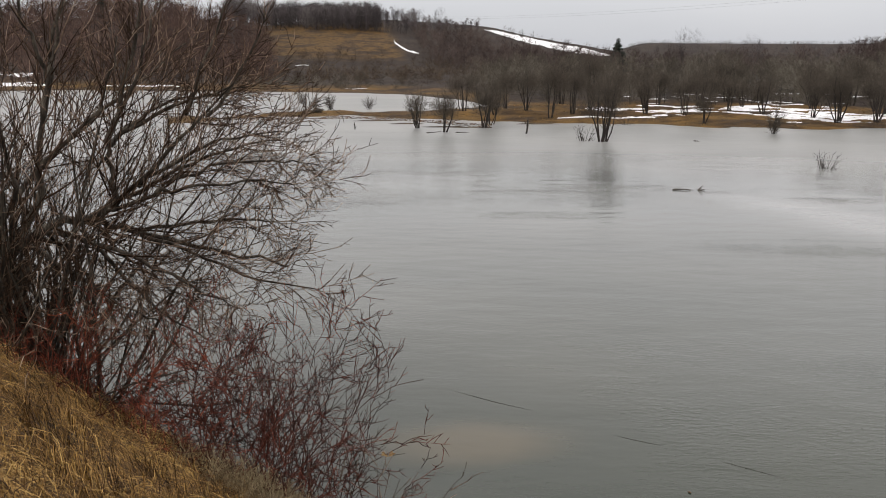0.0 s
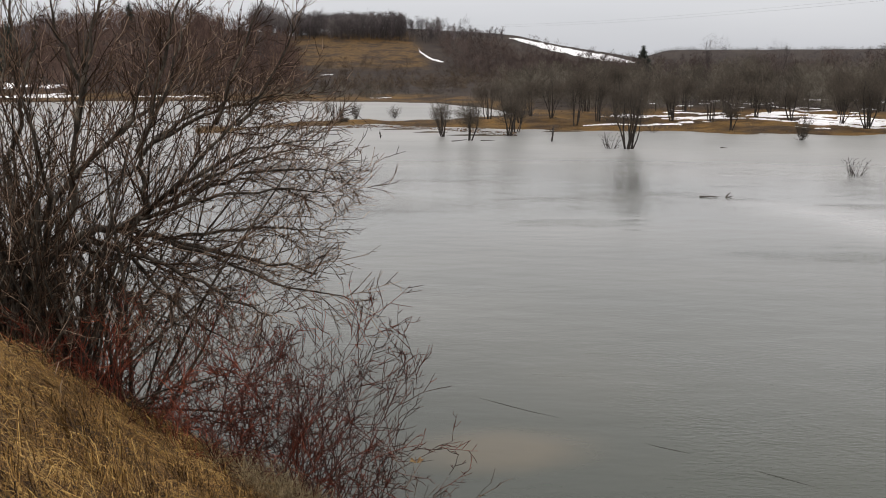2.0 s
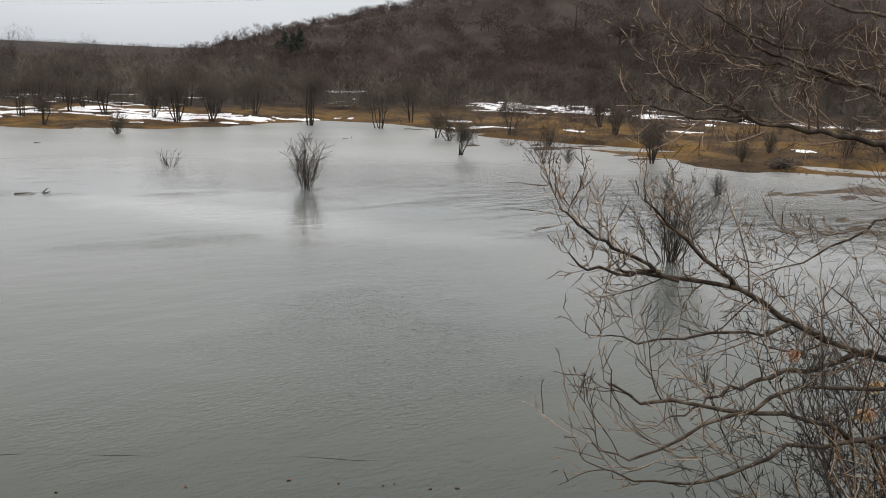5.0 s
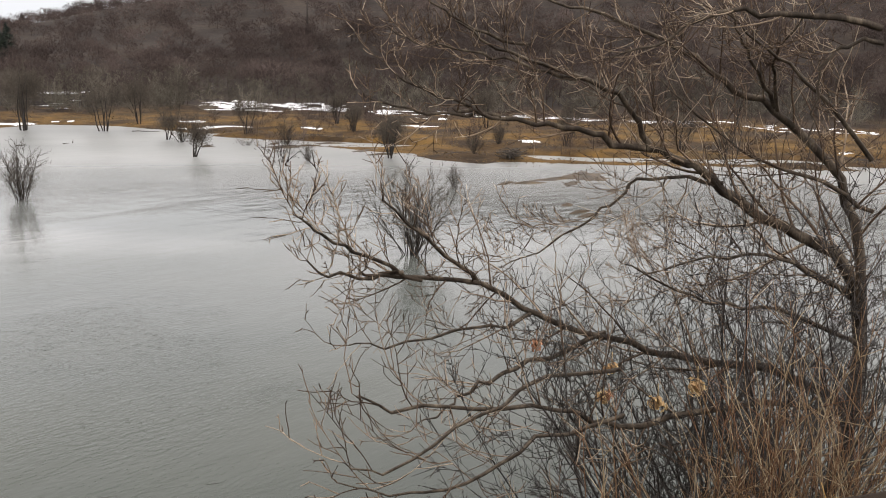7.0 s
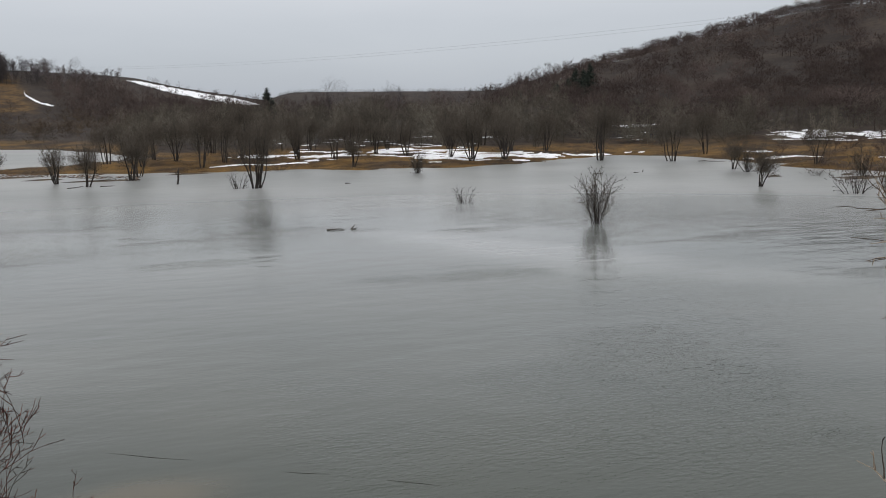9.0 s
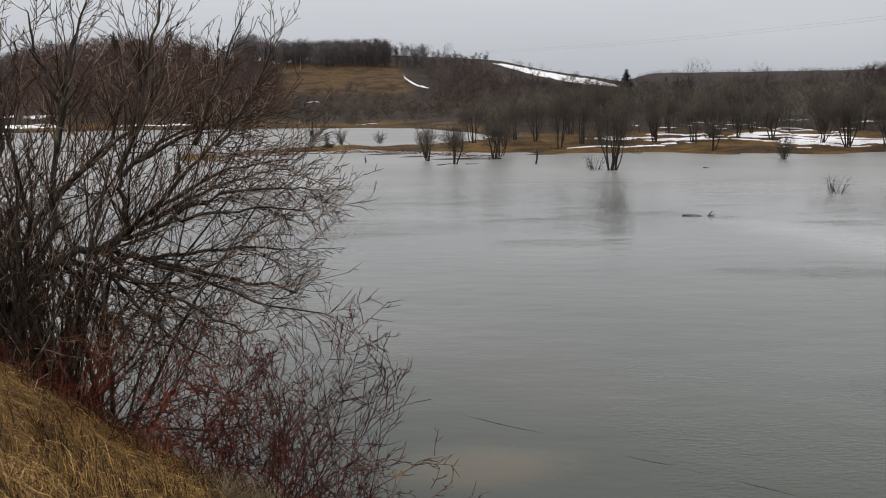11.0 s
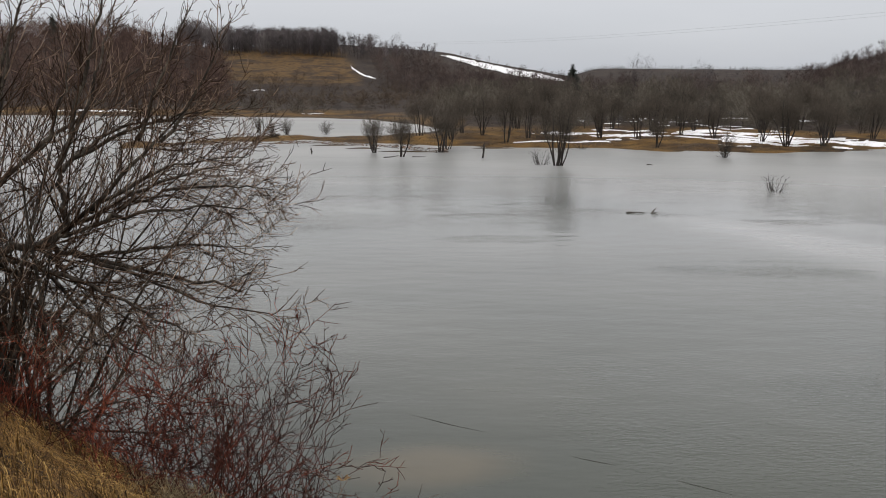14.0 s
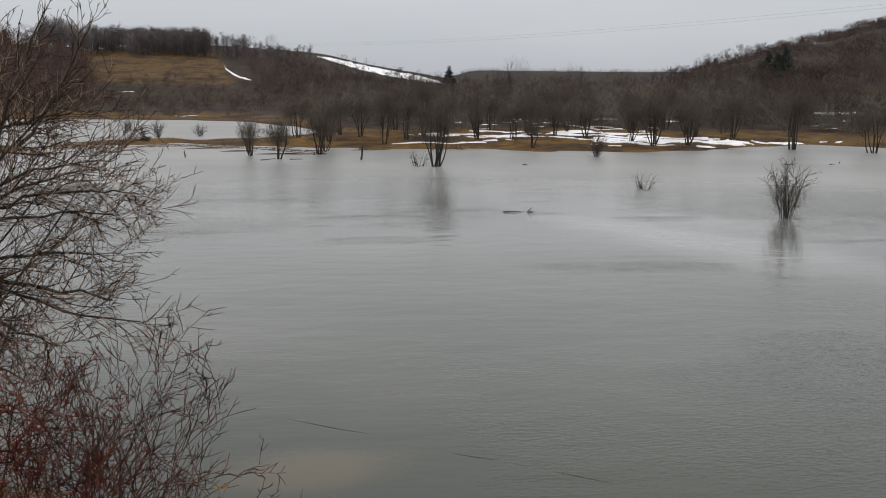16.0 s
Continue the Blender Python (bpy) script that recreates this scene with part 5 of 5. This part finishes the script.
limb(alder, alder_crown, ((8.17, 4.11, 5.73), (7.64, 4.41, 5.91), (7.27, 4.60, 6.09), (6.96, 4.68, 6.31)), 0.022, RIGHT_SPEC, "bough", 4.5)
limb(alder, alder_crown, ((7.70, 4.11, 5.09), (7.20, 4.34, 5.25), (6.73, 4.49, 5.39), (6.40, 4.59, 5.62)), 0.022, RIGHT_SPEC, "bough", 4.5)
limb(alder, alder_crown, ((7.40, 4.23, 5.13), (6.93, 4.39, 5.13), (6.46, 4.52, 5.21), (6.16, 4.57, 5.34)), 0.022, RIGHT_SPEC, "bough", 4.5)
limb(alder, alder_crown, ((10.56, 2.44, 5.20), (10.01, 2.56, 5.68), (9.67, 2.65, 5.99), (9.43, 2.73, 6.30)), 0.026, RIGHT_SPEC, "bough", 4.5)
limb(alder, alder_crown, ((10.57, 2.39, 5.17), (10.07, 2.35, 5.63), (9.82, 2.11, 5.99), (9.79, 1.81, 6.09)), 0.026, RIGHT_SPEC, "bough", 4.5)
limb(alder, alder_crown, ((9.88, 1.33, 5.83), (9.42, 1.61, 5.77), (9.29, 1.72, 5.52), (9.19, 1.73, 5.07), (9.08, 1.77, 4.77)), 0.024, RIGHT_SPEC, "bough", 4.5)
limb(alder, alder_crown, ((7.59, 2.75, 2.97), (6.53, 2.9, 3.14), (5.64, 2.95, 3.1), (4.71, 3.06, 2.97), (4.32, 3.14, 3.15)), 0.022, LOW_BOUGH_SPEC, "bough", 4.5)
limb(alder, alder_crown, ((7.15, 2.52, 2.75), (6.12, 2.73, 2.78), (5.26, 2.86, 2.74), (4.67, 3.03, 2.86), (4.26, 3.17, 3.09)), 0.02, LOW_BOUGH_SPEC, "bough", 4.5)
part("crown", alder_crown, M_RTWIG, alder, "sparse brown twigs with small buds")


spec_cap[0] = 0.9
THICKET_SPEC = (3, (8, 5, 3), (38, 44, 44), (0.5, 0.45, 0.5), (0.14, 0.14, 0.1), (0.06, 0.06, 0.04), (5, 3, 1), (0.2, 0.15, 0.1))
for i, (x, y, height, stems, lean) in enumerate(((8.6, 1.9, 3.3, 16, 28), (7.9, 2.5, 2.4, 9, 32), (9.3, 1.2, 4.1, 14, 24), (8.9, 2.7, 2.9, 14, 30), (7.6, 1.9, 2.4, 8, 32), (9.8, 2.0, 4.0, 14, 26))):
    stemmed("alder_bush", "dark tangled bare alder bush at the foot of the bank", "bush", "bare bushes by the alder", 80 + i, height, stems, lean, THICKET_SPEC, M_FARBARK, M_FARBARK, 0.02, 0.4, (x, y, max(0.0, land(x, y)[0])))



def seed_head(x, y, z, size, mat, seed, label):
    """A dried papery seed head that still hangs on the twigs."""
    rng = random.Random(seed)
    g = Geo()
    for _ in range(46):
        d = jitter(rng).normalized()
        c = d * size * rng.uniform(0.2, 1)
        u = d.orthogonal().normalized() * size * rng.uniform(0.25, 0.45)
        w = d.cross(u).normalized() * size * rng.uniform(0.15, 0.3)
        b = len(g.v)
        g.v += [c - u, c - w + d * size * 0.15, c + u + d * size * 0.1, c + w + d * size * 0.2]
        g.f += [(b, b + 1, b + 2), (b, b + 2, b + 3)]
    g.tube([Vector((0, 0, size * 2.2)), Vector((0.01, 0, size)), Vector((0, 0, 0))], 0.004, 0.003, 4)
    ob = part("seed_head", g, mat, alder, label, flat=True)
    ob.location = Vector((x, y, z)) - Vector(alder.location)


seed_head(7.76, 2.92, 2.91, 0.066, M_LEAF, 0, "tan dried seed head")
seed_head(7.73, 2.46, 2.68, 0.084, M_LEAF, 1, "ochre dried seed head")
seed_head(8.21, 2.28, 2.74, 0.090, M_LEAF, 2, "tan dried seed head")
seed_head(7.37, 2.81, 2.76, 0.060, M_LEAF, 3, "tan dried seed head")
seed_head(7.46, 3.53, 3.07, 0.066, M_REDLEAF, 4, "reddish dried seed head")
seed_head(7.39, 2.77, 2.79, 0.048, M_REDLEAF, 5, "reddish dried seed head")

# ---- dry grass on the bank ----
def bank_grass(count, seed):
    """Matted straw on the embankment: tufts of long blades that the winter has combed down the slope."""
    rng = random.Random(seed)
    g = Geo()
    made = 0
    while made < count:
        a, r = (rng.uniform(-44, -13), rng.uniform(3.4, 12.5)) if rng.random() < 0.72 else (rng.uniform(-13, 96), rng.uniform(2.4, 13.0))
        if (a > 40 and r < 4.6) or (-13 < a < 48 and rng.random() < 0.8):
            continue
        x, y = r * math.sin(radians(a)), r * math.cos(radians(a))
        z, green = land(x, y)
        if z < 0.05 or green < 0.05 or (r > 11.5 and rng.random() < 0.5) or (wave(x + 3, y, 1.3) < -0.25 and rng.random() < 0.35):
            continue
        made += 1
        # along the crest the straw lies in long swathes, lower down it is short and tangled
        q = -0.515 * x + 0.857 * y
        swathe = smooth((q - 7.4) / 1.6)
        turn = 0.9 * wave(x, y, 2.6) + (1 - swathe) * rng.gauss(0, 1.3)
        lay = Vector((0.9, -0.12, 0))
        lay = Vector((lay.x * math.cos(turn) - lay.y * math.sin(turn), lay.x * math.sin(turn) + lay.y * math.cos(turn), 0))
        size, arch = rng.uniform(0.16, 0.4) + 0.45 * swathe * rng.random(), rng.uniform(0.02, 0.09) + 0.1 * swathe * rng.random() + (rng.uniform(0.06, 0.16) if rng.random() < 0.25 else 0)
        for _ in range(21):
            way = (lay + Vector((rng.gauss(0, 0.3), rng.gauss(0, 0.3), 0))).normalized()
            length, up = size * rng.uniform(0.5, 1.15), arch * rng.uniform(0.3, 1.3) + (0.2 if rng.random() < 0.02 else 0)
            root = Vector((x + rng.gauss(0, 0.06), y + rng.gauss(0, 0.06), 0))
            pts = []
            for t in (0.0, 0.35, 0.7, 1.0):
                p = root + way * length * t
                p.z = land(p.x, p.y)[0] + up * math.sin(t * 2.7) + 0.012
                pts.append(p)
            g.blade(pts, rng.uniform(0.0028, 0.0055), Vector((-way.y, way.x, rng.uniform(-0.6, 0.6))).normalized())
    ob = part("dry_grass", g, M_STRAW)
    tagged(ob, "matted straw-coloured dead grass combed down the bank", "grass", kind="stuff")


bank_grass(3000, 3)


def stalk_clump(x, y, count, height, spread, seed, mat, label):
    """A clump of dead upright stalks with a few side stems."""
    rng = random.Random(seed)
    g = Geo()
    c = Vector((x, y, land(x, y)[0]))
    for _ in range(count):
        b = Vector((rng.gauss(0, spread), rng.gauss(0, spread), 0))
        b.z = land(c.x + b.x, c.y + b.y)[0] - c.z - 0.03
        pts = run(b, (Vector((rng.gauss(0, 0.28), rng.gauss(0, 0.28), 1))).normalized(), height * rng.uniform(0.5, 1.1), 5, 0.09, -0.02, rng)
        g.tube(pts, 0.005, 0.002, 3)
        for _ in range(3):
            k = rng.randrange(2, 5)
            g.tube(run(pts[k], turned((pts[k] - pts[k - 1]).normalized(), 40, rng), 0.25, 2, 0.1, 0, rng), 0.003, 0.001, 3)
    ob = part("dead_stalk_clump", g, mat)
    ob.location = c
    return tagged(ob, label, "dead stalks", kind="stuff")


for i, (a, r) in enumerate(((-12.6, 8.7), (-11.2, 8.9), (-9.8, 9.2), (-14.2, 9.0), (-10.6, 9.5), (-12.5, 9.5), (-8.9, 8.9))):
    p = place(a, r)
    stalk_clump(p.x, p.y, 110, 0.42, 0.26, 320 + i, M_PALE, "tussock of pale dead grass among the dogwood stems")
for i, (x, y, n, h, s) in enumerate(((5.8, 1.1, 36, 1.4, 0.35), (6.2, 0.8, 60, 1.8, 0.3), (5.3, 2.0, 25, 1.0, 0.35), (6.5, 1.5, 40, 1.5, 0.5), (5.0, 2.4, 20, 0.9, 0.4), (6.9, 0.8, 60, 2.0, 0.4))):
    stalk_clump(x, y, n, h, s, 300 + i, M_STALK, "clump of dead tan and rusty stalks on the bank")


# ---- drift and small things ----
def driftwood(x, y, length, turn, seed, fork=False, label="dark waterlogged branch floating on the flood"):
    rng = random.Random(seed)
    g = Geo()
    g.tube(run(Vector((-length / 2, 0, 0.0)), Vector((1, 0, 0.02)), length, 6, 0.06, 0.0, rng), 0.034, 0.016, 7)
    if fork:
        for e in (0.9, -0.2):
            g.tube(run(Vector((length * 0.75, 0.05, -0.05)), Vector((0.7, 0.2 * e, 0.5 * e + 0.25)).normalized(), 0.38, 3, 0.1, 0, rng), 0.035, 0.012, 6)
    ob = part("driftwood", g, M_DRIFT)
    ob.matrix_basis = pose(x, y, 0.03, 0, 0, turn)
    return tagged(ob, label, "driftwood", "floating driftwood")


driftwood(10.3, 39.1, 0.85, -8, 1, True, "forked branch drifting half under water")
driftwood(17.5, 63.2, 0.6, 10, 2)
driftwood(39.8, 60.5, 0.9, 20, 3, True)
driftwood(36.5, 60.8, 0.8, -30, 4)
driftwood(53, 68, 3.2, -35, 5)
driftwood(2.2, 70.8, 2.6, 15, 6)
driftwood(-0.6, 70.4, 1.6, 35, 7)
driftwood(1.3, 75.6, 2.2, -18, 8, True, "dark fallen branch lying in the shallows under the willows")


def brush_heap(x, y, size, seed):
    rng = random.Random(seed)
    g = Geo()
    for _ in range(90):
        a = rng.uniform(0, 6.283)
        d = Vector((math.cos(a), math.sin(a), rng.uniform(-0.5, 0.25))).normalized()
        p = Vector((rng.gauss(0, 0.4), rng.gauss(0, 0.25), rng.uniform(0.05, 0.5))) * size
        g.tube(run(p - d * size * 0.5, d, size * rng.uniform(0.6, 1.3), 3, 0.08, 0, rng), 0.035, 0.012, 4)
    ob = part("brush_heap", g, M_DRIFT)
    ob.location = (x, y, max(0, land(x, y)[0]))
    return tagged(ob, "heap of dark washed-up branches at the shore", "brush heap", "brush heaps")


brush_heap(52.6, 30.6, 1.1, 1)
brush_heap(-12.8, 94, 0.7, 2)


def mud_bar(x, y, wide, deep, turn, seed):
    """A low bar of mud and flattened grass that just clears the water."""
    rng = random.Random(seed)
    g, n = Geo(), 28
    ph = [rng.uniform(0, 6.28) for _ in range(3)]
    for k in range(5):
        f = k / 4
        for i in range(n):
            t = 6.2832 * i / n
            e = 1 + 0.25 * math.sin(2 * t + ph[0]) + 0.2 * math.sin(5 * t + ph[1]) + 0.1 * math.sin(9 * t + ph[2])
            g.v.append(Vector((math.cos(t) * wide / 2 * e * f, math.sin(t) * deep / 2 * e * f, 0.10 * (1 - f * f) - 0.04 * f + rng.uniform(-0.015, 0.02))))
    for k in range(4):
        for i in range(n):
            j = (i + 1) % n
            g.f.append((k * n + i, (k + 1) * n + i, (k + 1) * n + j, k * n + j))
    ob = part("mud_bar", g, M_MUD)
    ob.matrix_basis = pose(x, y, 0.0, 0, 0, turn)
    return tagged(ob, "low brown bar of mud and drowned grass", "mud bar", "mud bars")


for i, (x, y, w, d) in enumerate(((47.5, 22.6, 6, 2.2), (41.2, 24, 2, 0.6), (42, 18.4, 1.5, 0.5), (34.4, 16.4, 1.3, 0.5), (49.6, 48.2, 3.6, 1.0), (-6, 84, 5, 0.8), (-3.2, 80, 4, 0.7), (0.5, 76, 5, 0.6), (45, 23, 4, 1.2), (52, 42, 5, 1.2), (8, 80, 4, 0.6), (48.9, 47.5, 2.6, 1.2), (54.6, 48.2, 2.8, 1.5), (55, 40, 6.5, 2.5), (62, 32.4, 4.5, 1.6), (50.8, 50.5, 1.4, 0.7), (45.5, 52, 1.2, 0.5), (42.1, 23.2, 2.2, 1.0), (43.5, 21.4, 2.4, 0.9), (46.3, 21.4, 2.6, 1.2), (36, 17.8, 1.1, 0.5), (33.8, 15.7, 1.3, 0.6), (49.8, 39.2, 3.0, 1.0), (52.8, 31.3, 4.5, 1.6), (50.3, 48.2, 2.4, 1.0))):
    mud_bar(x, y, w, d, 15 - 9 * i % 40, i)


def sedge(count, seed):
    """Tufts of dead sedge along the shores and over the meadow."""
    rng = random.Random(seed)
    g = Geo()
    while count:
        a = rng.uniform(-18, 84)
        r = table(SHORE, a) + 26 * rng.random() ** 2 - 2.5
        x, y = r * math.sin(radians(a)), r * math.cos(radians(a))
        z = land(x, y)[0]
        if z < -0.03 or z > 2:
            continue
        count -= 1
        h, s = rng.uniform(0.04, 0.13), rng.uniform(0.1, 0.3)
        for _ in range(4):
            b = len(g.v)
            t = rng.uniform(0, 6.283)
            c, d = math.cos(t) * s, math.sin(t) * s
            g.v += [Vector((x - d * 0.08, y + c * 0.08, z - 0.02)), Vector((x + d * 0.08, y - c * 0.08, z - 0.02)), Vector((x + c, y + d, z + h))]
            g.f.append((b, b + 1, b + 2))
    tagged(part("sedge_tufts", g, M_SEDGE), "tufts of dead ochre sedge on the wet meadow", "grass", kind="stuff")


sedge(9000, 8)


def floating_litter(count, seed):
    """Dead leaves and bits of reed that drift along the drowned strip of land."""
    rng = random.Random(seed)
    g = Geo()
    while count:
        a, r = rng.uniform(-17, 3), rng.uniform(75, 97)
        x, y = r * math.sin(radians(a)), r * math.cos(radians(a))
        if land(x, y)[0] > 0 or land(x, y)[0] < -0.9 or wave(x, y, 7) < 0:
            continue
        count -= 1
        t, s = rng.uniform(0, 6.283), rng.uniform(0.06, 0.22)
        u, w = Vector((math.cos(t), math.sin(t), 0)) * s, Vector((-math.sin(t), math.cos(t), 0)) * s * 0.35
        c = Vector((x, y, 0.012))
        b = len(g.v)
        g.v += [c - u, c - w + Vector((0, 0, 0.02)), c + u, c + w + Vector((0, 0, 0.03))]
        g.f += [(b, b + 1, b + 2), (b, b + 2, b + 3)]
    tagged(part("leaf_litter", g, M_LITTER, flat=True), "brown dead leaves and reed bits afloat by the shore", "litter", kind="stuff")


floating_litter(2200, 4)


# ---- a drowned fence wire, and leaves that drift along it ----
g = Geo()
w0, w1 = Vector((-1.5, 16.0, 0)), Vector((8.3, 8.6, 0))
g.tube([w0.lerp(w1, i / 60) + Vector((0.04 * math.sin(i * 0.7), 0.05 * math.sin(i * 0.43), -0.004 + 0.006 * math.sin(i * 0.55 + 1.2 * math.sin(i * 0.21)))) for i in range(61)], 0.0035, 0.0035, 5)
tagged(part("fence_wire", g, M_FARBARK), "thin dark drowned fence wire just breaking the water", "wire")
rng = random.Random(12)
for x, y in ((5.8, 9.6), (6.3, 9.15), (6.75, 8.75), (6.9, 8.7), (7.2, 8.3), (7.5, 8.1), (4.6, 10.2), (3.2, 11.0), (9.6, 30.5), (8.1, 33.0)):
    g, t = Geo(), rng.uniform(0, 6.283)
    u, w = Vector((math.cos(t), math.sin(t), 0)) * 0.035, Vector((-math.sin(t), math.cos(t), 0)) * 0.018
    g.v += [-u, -w + Vector((0, 0, 0.006)), u + Vector((0, 0, 0.008)), w, -u - Vector((0, 0, 0.008)), u * 0.8 - Vector((0, 0, 0.008))]
    g.f += [(0, 1, 2, 3), (0, 4, 5, 1), (3, 2, 5, 4)]
    leaf = part("dead_leaf", g, M_LITTER, flat=True)
    leaf.location = (x, y, 0.008)
    tagged(leaf, "small brown dead leaf drifting on the flood", "leaf", "drifting leaves")


# ---- wires across the valley ----
line = thing("power_line", place(0.2, 400), "thin grey overhead wires on wooden poles across the valley", "power line")
base = Vector(line.location)
e0, e1 = place(0.2, 400), place(47, 190)
e0.z, e1.z = 22.3, 22.6
for k in range(2):
    g = Geo()
    off = Vector((0.5, 0.8, 0)) * k + Vector((0, 0, 0.8 * (k == 1)))
    pts = [e0.lerp(e1, i / 24) + off - Vector((0, 0, 3.0 * (1 - (2 * i / 24 - 1) ** 2))) - base for i in range(25)]
    g.tube(pts, 0.018, 0.018, 3)
    part("wire", g, M_WIRE, line)
for e in (e0, e1):
    g = Geo()
    foot = Vector((e.x, e.y, land(e.x, e.y)[0] - 0.5))
    g.tube([foot - base, foot.lerp(e, 0.5) - base, e + Vector((0, 0, 0.6)) - base], 0.16, 0.11, 8)
    part("pole", g, M_FARBARK, line)
